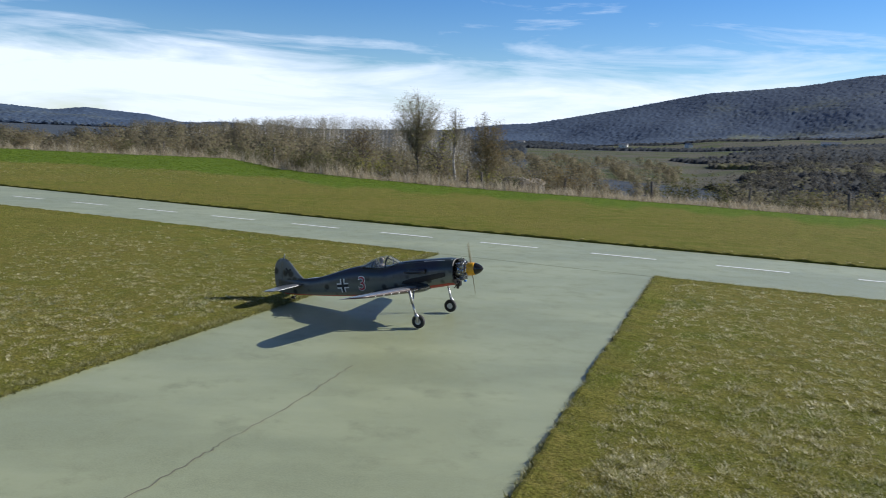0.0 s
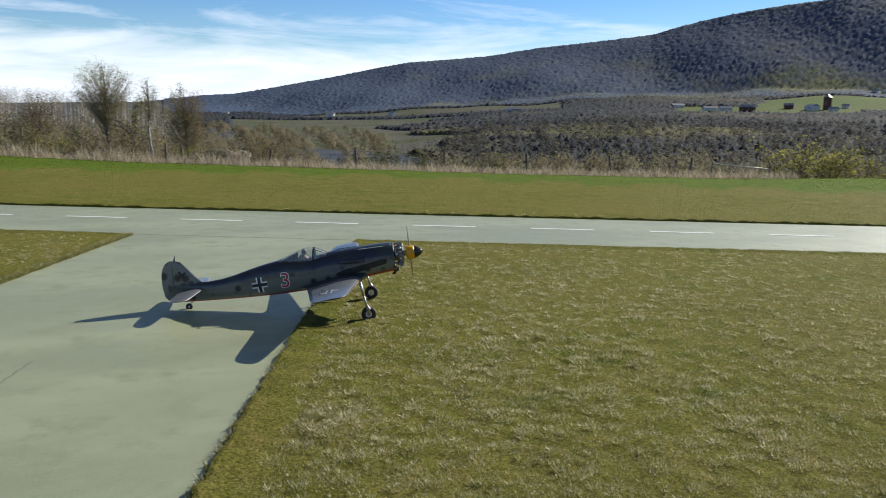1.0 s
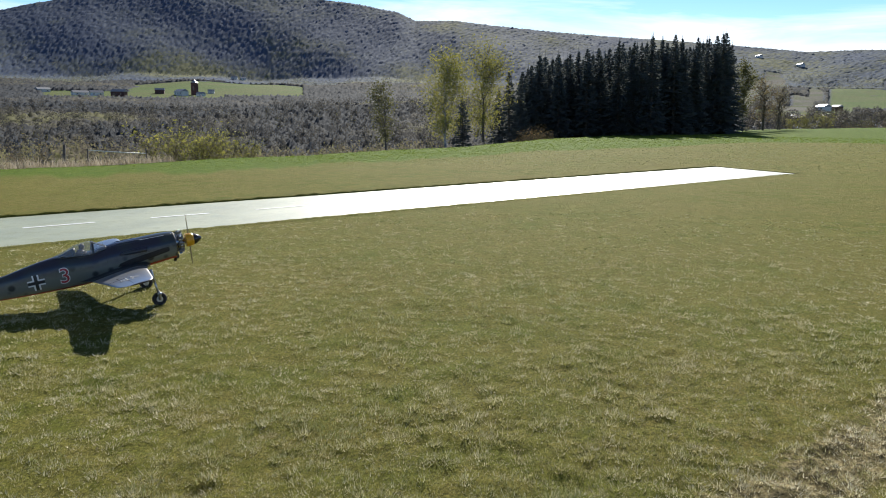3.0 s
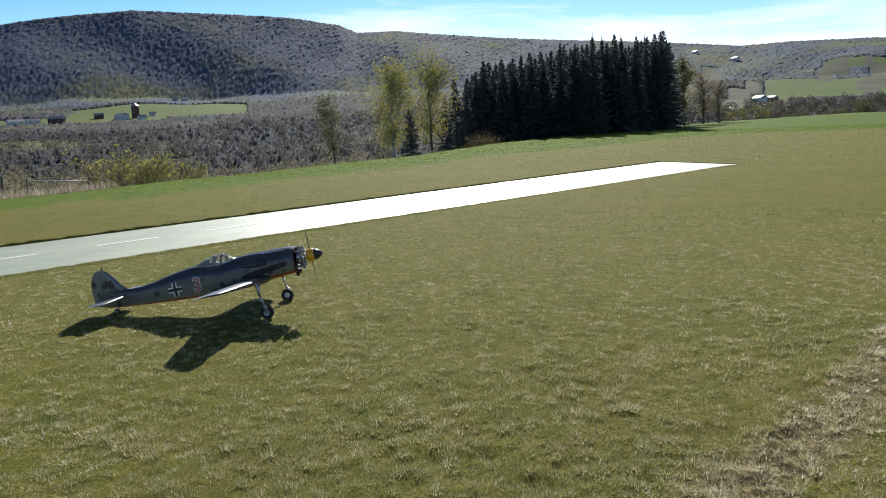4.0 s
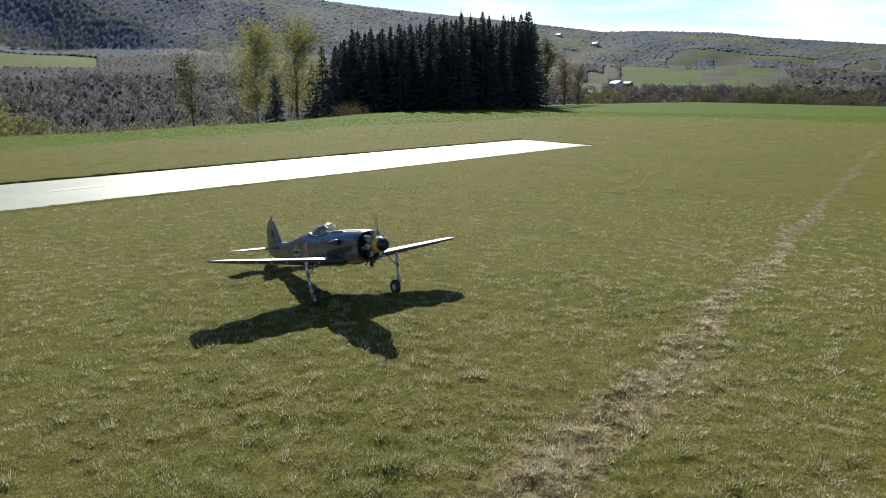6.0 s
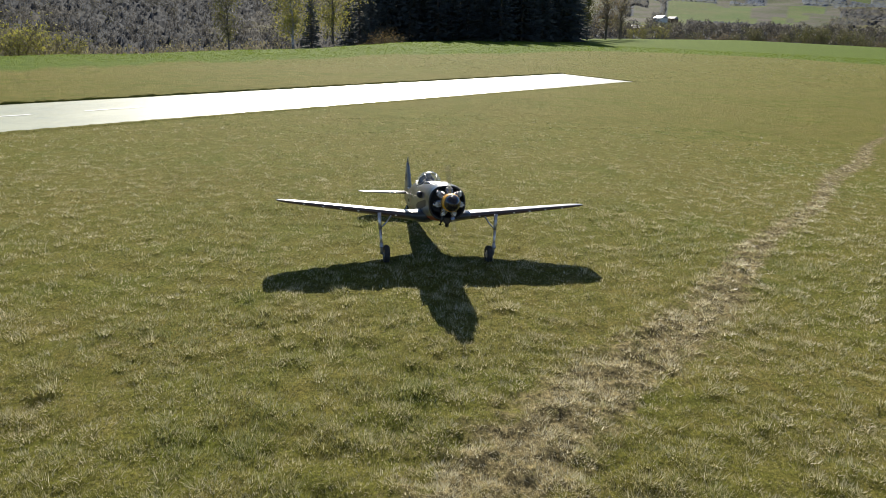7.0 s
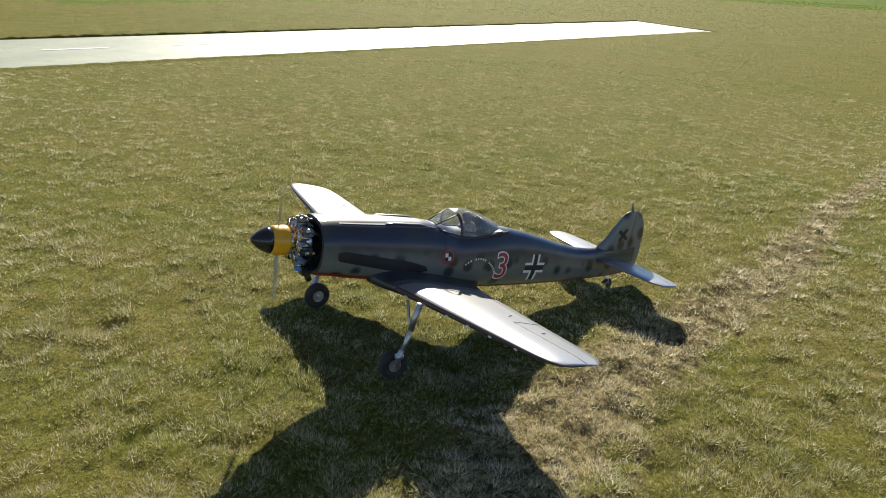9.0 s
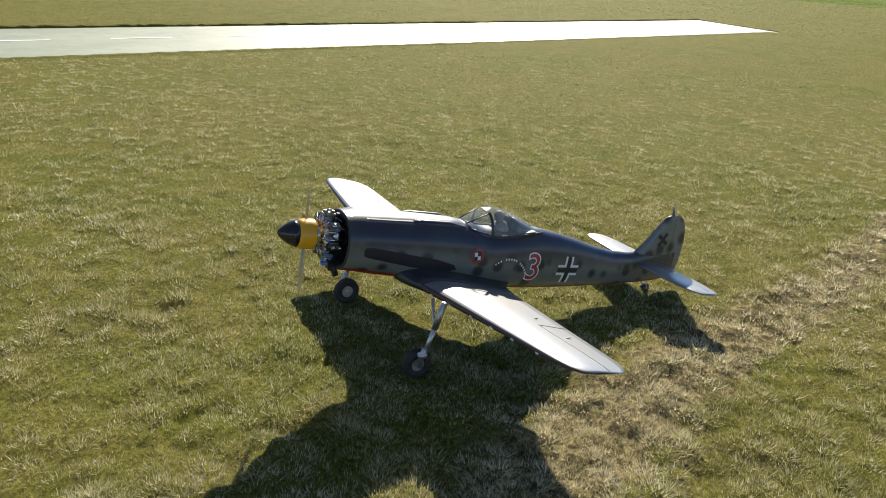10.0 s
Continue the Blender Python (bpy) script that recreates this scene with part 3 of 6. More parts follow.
# ---- runway and taxiway ----


def ragged(p, q, step, amount, rng):
    """Points from p to q along a slightly uneven edge."""
    p, q = Vector(p), Vector(q)
    n = max(2, int((q - p).length / step))
    side = (q - p).normalized().cross(Vector((0, 0, 1)))
    return [p.lerp(q, i / n) + side * rng.uniform(-amount, amount) * (0 < i < n) for i in range(n)]


def slab(name, corners, z, rough, material):
    rng = random.Random(5)
    ring = []
    for (a0, d0), (a1, d1), am in zip(corners, corners[1:] + corners[:1], rough):
        ring += ragged(on_site(a0, d0), on_site(a1, d1), 0.22, am, rng)
    bm = bmesh.new()
    top = [bm.verts.new((p.x, p.y, z)) for p in ring]
    low = [bm.verts.new((p.x, p.y, -0.05)) for p in ring]
    bm.faces.new(top)
    for i in range(len(ring)):
        j = (i + 1) % len(ring)
        bm.faces.new((top[i], low[i], low[j], top[j]))
    bmesh.ops.triangulate(bm, faces=[f for f in bm.faces if len(f.verts) > 4])
    bmesh.ops.recalc_face_normals(bm, faces=bm.faces)
    me = bpy.data.meshes.new(name)
    bm.to_mesh(me)
    bm.free()
    me.materials.append(material)
    return new(name, me)


NEAR_D, FAR_D, LINE_D = 10.55, 13.85, 12.2
runway = tagged(slab("runway", [(-75, 10.9), (-14, 10.75), (-4.66, NEAR_D), (-1.53, NEAR_D), (6, 10.66), (24.5, 10.47), (25.6, 13.85), (6, 13.66), (-8, 13.5), (-20, 14.0), (-75, 14.4)],
                     0.008, (0.03, 0.03, 0, 0.03, 0.03, 0.02, 0.02, 0.02, 0.02, 0.02, 0.02), RUNWAY), "narrow model runway coated in worn pale green paint", "runway", kind="structure")
taxiway = tagged(slab("taxiway", [(-4.2, -9), (-1.1, -9), (-1.19, 3.2), (-1.34, 6), (-1.53, NEAR_D - 0.004), (-4.66, NEAR_D - 0.004), (-4.5, 6.2), (-4.36, 3.3)],
                      0.006, (0, 0.025, 0.025, 0.025, 0, 0.03, 0.03, 0.03), RUNWAY), "wide pale green taxiway with a long crack", "taxiway", kind="structure")


def build_markings():
    me = None
    for k in range(-20, 22):
        a = -15.83 + 1.868 * k
        if a > 23.5:
            break
        if me is None:
            rng = random.Random(2)
            bm = bmesh.new()
            n = 14
            up = [bm.verts.new((ALONG * (1.0 * i / n) + AWAY * (0.045 + rng.uniform(-.006, .006))) + Vector((0, 0, 0.0))) for i in range(n + 1)]
            lo = [bm.verts.new((ALONG * (1.0 * i / n) - AWAY * (0.045 + rng.uniform(-.006, .006))) + Vector((0, 0, 0.0))) for i in range(n + 1)]
            for i in range(n):
                bm.faces.new((lo[i], lo[i + 1], up[i + 1], up[i]))
            me = bpy.data.meshes.new("centre_dash")
            bm.to_mesh(me)
            bm.free()
            me.materials.append(PAINT_WHITE)
        ob = new("centre_dash", me)
        ob.parent = runway
        ob.location = on_site(a, LINE_D, 0.0125)
    # the crack, and a joint across the mouth of the taxiway
    for name, pts, wid in (("crack", [(-2.90, 5.0), (-2.86, 4.6), (-2.81, 4.2), (-2.79, 3.7), (-2.78, 3.4), (-2.76, 3.2), (-2.74, 2.8), (-2.72, 1.0), (-2.70, -4)], 0.005),
                           ("joint", [(-2.5, 10.66), (-2.2, 10.7), (-1.9, 10.72), (-1.6, 10.75)], 0.006)):
        rng = random.Random(9)
        fine = []
        for p, q in zip(pts, pts[1:]):
            for i in range(8):
                fine.append((p[0] + (q[0] - p[0]) * i / 8 + rng.uniform(-.012, .012), p[1] + (q[1] - p[1]) * i / 8))
        bm = bmesh.new()
        z = 0.0100 if name == "crack" else 0.0122
        l = [bm.verts.new(on_site(a - wid * rng.uniform(.2, 1), d, z)) for a, d in fine]
        r = [bm.verts.new(on_site(a + wid * rng.uniform(.2, 1), d, z)) for a, d in fine]
        for i in range(len(fine) - 1):
            bm.faces.new((l[i], r[i], r[i + 1], l[i + 1]))
        part(name, bm, EARTH, taxiway if name == "crack" else runway, "dark hairline crack")


build_markings()


def turf_bank(pts, side, height, seed):
    """The cut edge of the sward: a low ragged bank along a line of (along, away)."""
    rng = random.Random(seed)
    rows = []
    for p, q in zip(pts, pts[1:]):
        n = max(2, int(math.hypot(q[0] - p[0], q[1] - p[1]) / .09))
        nx, ny = (q[1] - p[1]) * side, -(q[0] - p[0]) * side
        k = math.hypot(nx, ny)
        for i in range(n):
            a, d, h = p[0] + (q[0] - p[0]) * i / n, p[1] + (q[1] - p[1]) * i / n, height * rng.uniform(.7, 1.25)
            o = rng.uniform(-.022, .018)
            rows.append([on_site(a + nx / k * (o + u), d + ny / k * (o + u), z) for u, z in ((0, -.02), (.004, h * .8), (.03, h), (.12, h * .7), (.42, .004))])
    me = mesh_of("turf_bank", [v for r in rows for v in r], [(i * 5 + j, i * 5 + j + 1, i * 5 + j + 6, i * 5 + j + 5) for i in range(len(rows) - 1) for j in range(4)], GROUND)
    tagged(new("turf_bank", me), "ragged turf edge standing above the tarmac", "turf", kind="structure")


turf_bank([(-75, 14.4), (-20, 14.0), (-8, 13.5), (6, 13.66), (25.6, 13.85), (25.62, 13.86)], -1, .050, 1)
turf_bank([(25.6, 13.85), (24.5, 10.47)], -1, .03, 2)
turf_bank([(24.5, 10.47), (6, 10.66), (-1.53, NEAR_D)], -1, .020, 3)
turf_bank([(-1.53, NEAR_D), (-1.34, 6), (-1.19, 3.2), (-1.1, -4)], -1, .036, 4)
turf_bank([(-4.36, 3.3), (-4.5, 6.2), (-4.66, NEAR_D), (-14, 10.75), (-60, 10.87)], -1, .024, 5)

# ---- woods, trees, hedges ----


def spray_trees(name, pts, heights, widths, material, seed, cards=46, slim=1.0, size=0.27, streak=1.0):
    """Mid-distance trees in one mesh: a thin stem and a crown of loose clumps with gaps."""
    rng = np.random.RandomState(seed)
    n = len(pts)
    u = rng.normal(size=(n, cards, 3))
    u /= np.linalg.norm(u, axis=-1, keepdims=True)
    rr = rng.uniform(0.35, 1.0, (n, cards, 1)) ** 0.6
    lift = 0.58
    C = u * rr
    C[..., 0] *= widths[:, None] * slim
    C[..., 1] *= widths[:, None] * slim
    C[..., 2] = C[..., 2] * heights[:, None] * 0.42 + heights[:, None] * lift
    C += pts[:, None, :]
    s = (widths[:, None, None, None] * size) * rng.uniform(0.5, 1.2, (n, cards, 1, 1))
    e1 = rng.normal(size=(n, cards, 3))
    e1 /= np.linalg.norm(e1, axis=-1, keepdims=True)
    e2 = np.cross(e1, rng.normal(size=(n, cards, 3)))
    e2 /= np.linalg.norm(e2, axis=-1, keepdims=True)
    turn = np.arange(3) * 2.0944 + rng.uniform(-.4, .4, (n, cards, 3))
    tri = (e1[:, :, None] * np.cos(turn)[..., None] + e2[:, :, None] * np.sin(turn)[..., None]) * s * 1.45 * np.array([0.9 / streak, 0.9 / streak, streak])
    V = (C[:, :, None, :] + tri).reshape(-1, 3)
    T = np.arange(len(V)).reshape(-1, 3)
    # leaf cards shade as part of a rounded crown
    N = u * 0.75 + np.array([0, 0, 0.6])
    N /= np.linalg.norm(N, axis=-1, keepdims=True)
    flip = (np.cross(tri[:, :, 1] - tri[:, :, 0], tri[:, :, 2] - tri[:, :, 0]) * N).sum(-1).reshape(-1) < 0
    T[flip] = T[flip][:, ::-1]
    N = np.repeat(N.reshape(-1, 3), 3, axis=0)
    # stems
    w = widths * 0.05
    base, tip = pts - np.array([0, 0, 0.5]), pts + np.stack([0 * heights, 0 * heights, heights * 0.8], -1)
    sv = np.stack([base + np.stack([w, 0 * w, 0 * w], -1), base - np.stack([w, 0 * w, 0 * w], -1), tip, base + np.stack([0 * w, w, 0 * w], -1), base - np.stack([0 * w, w, 0 * w], -1), tip], 1)
    T = np.concatenate([T, np.arange(n * 6).reshape(-1, 3) + len(V)])
    me = big_mesh(name, np.concatenate([V, sv.reshape(-1, 3)]), T, material)
    N = np.concatenate([N, np.tile([0.0, 0.0, 1.0], (n * 6, 1))])
    me.polygons.foreach_set("use_smooth", np.ones(len(me.polygons), bool))
    at = me.attributes.new("custom_normal", "FLOAT_VECTOR", "POINT")
    at.data.foreach_set("vector", N.astype(np.float32).ravel())
    return me


def crowns(name, b0, b1, db, r0, r1, dr, cell, tall, material, leafing, clearing, seed):
    """A wooded slope in one mesh: crown beside crown, domed where the trees are in leaf and pointed where they are spruces."""
    rng = np.random.RandomState(seed)
    bs, rs = np.arange(b0, b1, db), np.arange(r0, r1, dr)
    B, R = np.meshgrid(bs, rs)
    R = R + rng.uniform(-.4, .4, R.shape) * dr
    X, Y = R * np.sin(np.radians(B)), R * np.cos(np.radians(B))
    base = terrain(B, R)
    g = rng.rand(5, 256, 256)
    best, tone = np.full(B.shape, -9.0), np.zeros(B.shape)
    ci, cj = np.floor(X / cell).astype(int), np.floor(Y / cell).astype(int)
    for di in (-1, 0, 1):
        for dj in (-1, 0, 1):
            i, j = (ci + di) % 256, (cj + dj) % 256
            px, py = (ci + di + .15 + .7 * g[0, i, j]) * cell, (cj + dj + .15 + .7 * g[1, i, j]) * cell
            leaf = np.clip(leafing(np.degrees(np.arctan2(px, py)), np.hypot(px, py)) + (g[2, i, j] - .5) * .5, 0, 1)
            d = np.hypot(X - px, Y - py) / (cell * (.62 + .25 * g[3, i, j]))
            top = tall * (.6 + .7 * g[4, i, j])
            h = np.where(leaf > .42, top * (.85 - .75 * d * d), top * 1.2 * (1 - 1.05 * d))
            tone = np.where(h > best, leaf * .8, tone)
            best = np.maximum(best, h)
    Z = base + np.maximum(best, -.2) + rng.uniform(-.06, .06, B.shape) * tall - np.where(clearing(B, R), tall * 1.4 + .3, 0)
    idx = np.arange(B.size).reshape(B.shape)
    a, b, c, d = idx[:-1, :-1], idx[:-1, 1:], idx[1:, 1:], idx[1:, :-1]
    me = big_mesh(name, np.stack([X, Y, Z], -1).reshape(-1, 3), np.concatenate([np.stack([a, c, b], -1).reshape(-1, 3), np.stack([a, d, c], -1).reshape(-1, 3)]), material, True)
    at = me.attributes.new("tone", "FLOAT", "POINT")
    at.data.foreach_set("value", tone.astype(np.float32).ravel())
    return me


def polar(b, r):
    return np.stack([r * np.sin(np.radians(b)), r * np.cos(np.radians(b)), terrain(b, r)], -1)


def scatter(n, b0, b1, r0, r1, rng, power=1.0):
    b = rng.uniform(b0, b1, n)
    r = r0 + (r1 - r0) * rng.rand(n) ** power
    return b, r


def build_woods():
    rng = np.random.RandomState(11)
    # far slopes, up to the skyline: spruces above, haze-blue by colour, leafing woods lower down
    def open_land(b, r):
        east = (b > 84) & (r < 1180) & (np.sin(b * 0.55 + r * 0.004) + np.sin(b * 1.7 - r * 0.009) + 0.6 * np.sin(b * 3.9 + r * 0.02) > 0.5)
        return meadow_mask(b, r) | bare_mask(b, r) | east

    def leafing(b, r):
        x, y = r * np.sin(np.radians(b)), r * np.cos(np.radians(b))
        band = np.exp(-((r - 1035 - 40 * np.sin(b * .3)) / 55) ** 2) * ((b > 20) & (b < 66)) + np.clip((b - 57) / 9, 0, 1) * .62 + np.clip((b - 86) / 8, 0, 1) * .15
        return .16 + .55 * band + 1.1 * (lumpy(x, y, 90, 41) - .5) + .5 * (lumpy(x, y, 28, 42) - .5) - .25 * np.clip((38 - b) / 10, 0, 1)

    for lo, hi, near, far, mat, lab in ((-34, -14, 400, 1432, HAZED_WOODS, "dark wooded ridge far down the valley"), (1.5, 112, 980, 1432, HAZED_WOODS, "spruce and leafing forest on far valley slopes"),
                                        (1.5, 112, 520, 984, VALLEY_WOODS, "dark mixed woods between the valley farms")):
        tagged(new("far_forest", crowns("far_forest", lo, hi, .1, near, far, 5.2, 3.7, 1.8 if mat is HAZED_WOODS else 2.8, mat, leafing, open_land, 3)), lab, "forest", kind="stuff")
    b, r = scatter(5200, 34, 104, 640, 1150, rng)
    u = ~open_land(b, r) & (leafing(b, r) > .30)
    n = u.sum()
    tagged(new("far_birch_wood", spray_trees("far_birch_wood", polar(b[u], r[u]), rng.uniform(4, 6.5, n), rng.uniform(1.2, 2.0, n), HAZED_BIRCH, 4, 26, 1.0, 0.17)), "yellow-green leafing birches on far slopes", "forest", kind="stuff")

    # the wooded valley side across from the field
    def valley_leafing(b, r):
        x, y = r * np.sin(np.radians(b)), r * np.cos(np.radians(b))
        return .36 + 1.9 * (lumpy(x, y, 60, 43) - .5) + .5 * (lumpy(x, y, 14, 44) - .5)

    gap = lambda b, r: bare_mask(b, r) | meadow_mask(b, r) | (r < np.interp(b, [14, 20, 26, 74], [430, 300, 215, 140]))
    tagged(new("valley_forest", crowns("valley_forest", 14, 74, .115, 140, 520, 2.8, 4.2, 2.8, VALLEY_WOODS, valley_leafing, gap, 5)), "dark spruces and budding trees on the valley side", "forest", kind="stuff")
    b, r = scatter(1500, 14, 74, 150, 475, rng)
    u = ~gap(b, r)
    n = u.sum()
    tagged(new("valley_wood", spray_trees("valley_wood", polar(b[u], r[u]) - np.array([0, 0, .8]), rng.uniform(7, 10.5, n), rng.uniform(1.7, 2.8, n), WOODS, 5, 90, 1.0, 0.09, 1.2)), "bare and budding trees on the valley side", "forest", kind="stuff")
    b, r = scatter(420, 86, 112, 240, 520, rng)
    u = ~meadow_mask(b, r)
    tagged(new("east_wood", spray_trees("east_wood", polar(b[u], r[u]) - np.array([0, 0, .5]), rng.uniform(4, 9, u.sum()), rng.uniform(1.6, 3.2, u.sum()), WOODS, 6, 200, 1.0, 0.11)), "brown and olive hedgerow trees beyond the field", "trees", kind="stuff")
    # treetops just below the field's edge
    b, r = scatter(260, 20, 66, 75, 140, rng)
    p = polar(b, r)
    top = 1.65 + r * np.tan(np.radians(np.interp(b, [20, 30, 36, 46, 52, 60, 66], [-2.3, -1.9, -1.3, -1.6, -2.2, -1.6, -1.6]) + rng.uniform(-.9, .15, len(b))))
    tagged(new("edge_wood", spray_trees("edge_wood", p, np.maximum(3, top - p[:, 2]), rng.uniform(1.3, 2.4, len(b)), EDGE_TREES, 8, 600, 1.0, 0.078, 1.1)), "grey and yellow-green budding treetops below the field", "forest", kind="stuff")
    # the birch bank behind the left end
    b, r = scatter(520, -22, 2, 120, 200, rng)
    p = polar(b, r)
    top = 1.65 + r * np.tan(np.radians(np.interp(b, [-22, -16, -12, -8, -3, 2], [0.2, 0.9, 1.35, 1.7, 1.6, 1.2]) + rng.uniform(-.25, .06, len(b))))
    tagged(new("birch_bank", spray_trees("birch_bank", p, np.maximum(4, top - p[:, 2]), rng.uniform(0.7, 1.2, len(b)), TWIGS, 9, 300, 1.0, 0.055, 2.2)), "bare grey birch wood on a low bank", "forest", kind="stuff")
    tall = np.maximum(4, top - p[:, 2]) * 0.93
    wd = 0.055 + 0.05 * rng.rand(len(b))
    foot, head = p - np.array([0, 0, 0.4]), p + np.stack([rng.normal(0, .15, len(b)), rng.normal(0, .15, len(b)), tall], -1)
    V = np.stack([foot + np.array([1, 0, 0]) * wd[:, None], foot + np.array([-.5, .87, 0]) * wd[:, None], foot + np.array([-.5, -.87, 0]) * wd[:, None], head], 1)
    T = (np.arange(len(b))[:, None, None] * 4 + np.array([[0, 1, 3], [1, 2, 3], [2, 0, 3]])).reshape(-1, 3)
    tagged(new("birch_stems", big_mesh("birch_stems", V.reshape(-1, 3), T, BIRCH_BARK)), "pale upright stems of the birch wood", "forest", kind="stuff")
    # brown wood and scrub down in the valley past the earth mound
    b, r = scatter(900, 3.5, 17, 120, 520, rng)
    u = rng.rand(len(b)) < 0.5 + 0.5 * np.sin(b * 1.9 + r * .021)
    b, r = b[u], r[u]
    tagged(new("valley_scrub", spray_trees("valley_scrub", polar(b, r) - np.array([0, 0, .6]), rng.uniform(3.0, 6.5, len(b)), rng.uniform(1.4, 3.0, len(b)), TWIGS, 12, 240, 1.0, 0.075, 1.15)), "brown leafless trees and scrub on the valley floor", "scrub", kind="stuff")
    b, r = scatter(700, -36, 12, 60, 130, rng)
    p = polar(b, r)
    top = 1.65 + r * np.tan(np.radians(np.interp(b, [-36, -28, -27, -25, -20, -12, -6, 4, 12], [-0.1, 0.0, -.7, 0.1, 0.5, 0.7, 0.1, -0.9, -1.6]) + rng.uniform(-1.3, .1, len(b))))
    tagged(new("scrub", spray_trees("scrub", p, np.maximum(1.2, top - p[:, 2]), rng.uniform(0.9, 1.8, len(b)), TWIGS, 10, 340, 1.0, 0.050, 1.2)), "bare brown scrub behind the field edge", "scrub", kind="stuff")


build_woods()


def limb(bm, rng, p, d, length, r, depth, tips, bend=0.25):
    """A tapering limb and its branches."""
    pts, q = [p], p.copy()
    seg = 4 if depth else 3
    for i in range(seg):
        d = (d + Vector((rng.uniform(-1, 1), rng.uniform(-1, 1), rng.uniform(-.3, .8))) * bend * 0.35).normalized()
        q = q + d * length / seg
        pts.append(q.copy())
    tube(bm, pts, [r * (1 - 0.75 * i / seg) for i in range(seg + 1)], 5 if depth > 1 else 3, False)
    tips.extend(pts[1:])
    if depth:
        for i in range(1, seg + 1):
            for _ in range(2 if depth > 1 else 2):
                a = rng.uniform(0, 6.28)
                side = d.cross(Vector((math.cos(a), math.sin(a), 0.1))).normalized()
                limb(bm, rng, pts[i], (d * 0.75 + side * rng.uniform(.5, .9)).normalized(), length * rng.uniform(.4, .6), r * 0.45, depth - 1, tips, bend)


def leaf_mesh(name, rng, tips, count, spread, size, material):
    t = np.array([tuple(p) for p in tips])
    rs = np.random.RandomState(rng.randint(0, 9999))
    c = t[rs.randint(0, len(t), count)] + rs.normal(size=(count, 3)) * spread
    v = (c[:, None, :] + rs.normal(size=(count, 3, 3)) * size).reshape(-1, 3)
    return big_mesh(name, v, np.arange(len(v)).reshape(-1, 3), material)


LEAN = pose(0, 0, 0, -1.0, -1.6, 0)


def broadleaf(name, b, r, top_el, base_z, spread, bark, leaf, leaves, size, seed, label, stems=1):
    """A tree of given top angle over the horizon, with trunk, limbs and a loose crown."""
    rng = random.Random(seed)
    root = empty(name)
    at = place(b, r)
    at.z = base_z
    height = 1.65 + r * math.tan(radians(top_el)) - base_z
    bm, tips = bmesh.new(), []
    for s in range(stems):
        o = Vector((rng.uniform(-.25, .25), rng.uniform(-.25, .25), 0)) * (stems > 1)
        trunk = [o + Vector((rng.uniform(-.03, .03) * i, rng.uniform(-.03, .03) * i, height * 0.95 * i / 8 - 0.3 * (i == 0))) for i in range(9)]
        tube(bm, trunk, [height * 0.016 * (1 - 0.85 * i / 8) for i in range(9)], 7, False)
        for i in range(1 if leaf is LEAF_YOUNG else 2, 9):
            for k in range(4 if i < 8 else 2):
                a = rng.uniform(0, 6.28)
                reach = spread * (1.0 if 3 <= i <= 6 else 0.65) * rng.uniform(.6, 1.1)
                d = Vector((math.cos(a), math.sin(a), rng.uniform(.5, 1.1))).normalized()
                limb(bm, rng, trunk[i] + Vector((0, 0, rng.uniform(-.3, .3))), d, reach, height * 0.006, 1, tips)
    part("trunk", smooth_all(bm), bark, root)
    part("crown", leaf_mesh("crown", rng, tips, leaves, (0.12 if r < 50 else 0.26) * spread, size, leaf), None, root, label.split(",")[0])
    root.matrix_basis = Matrix.Translation(at) @ LEAN
    return tagged(root, label, "tree")


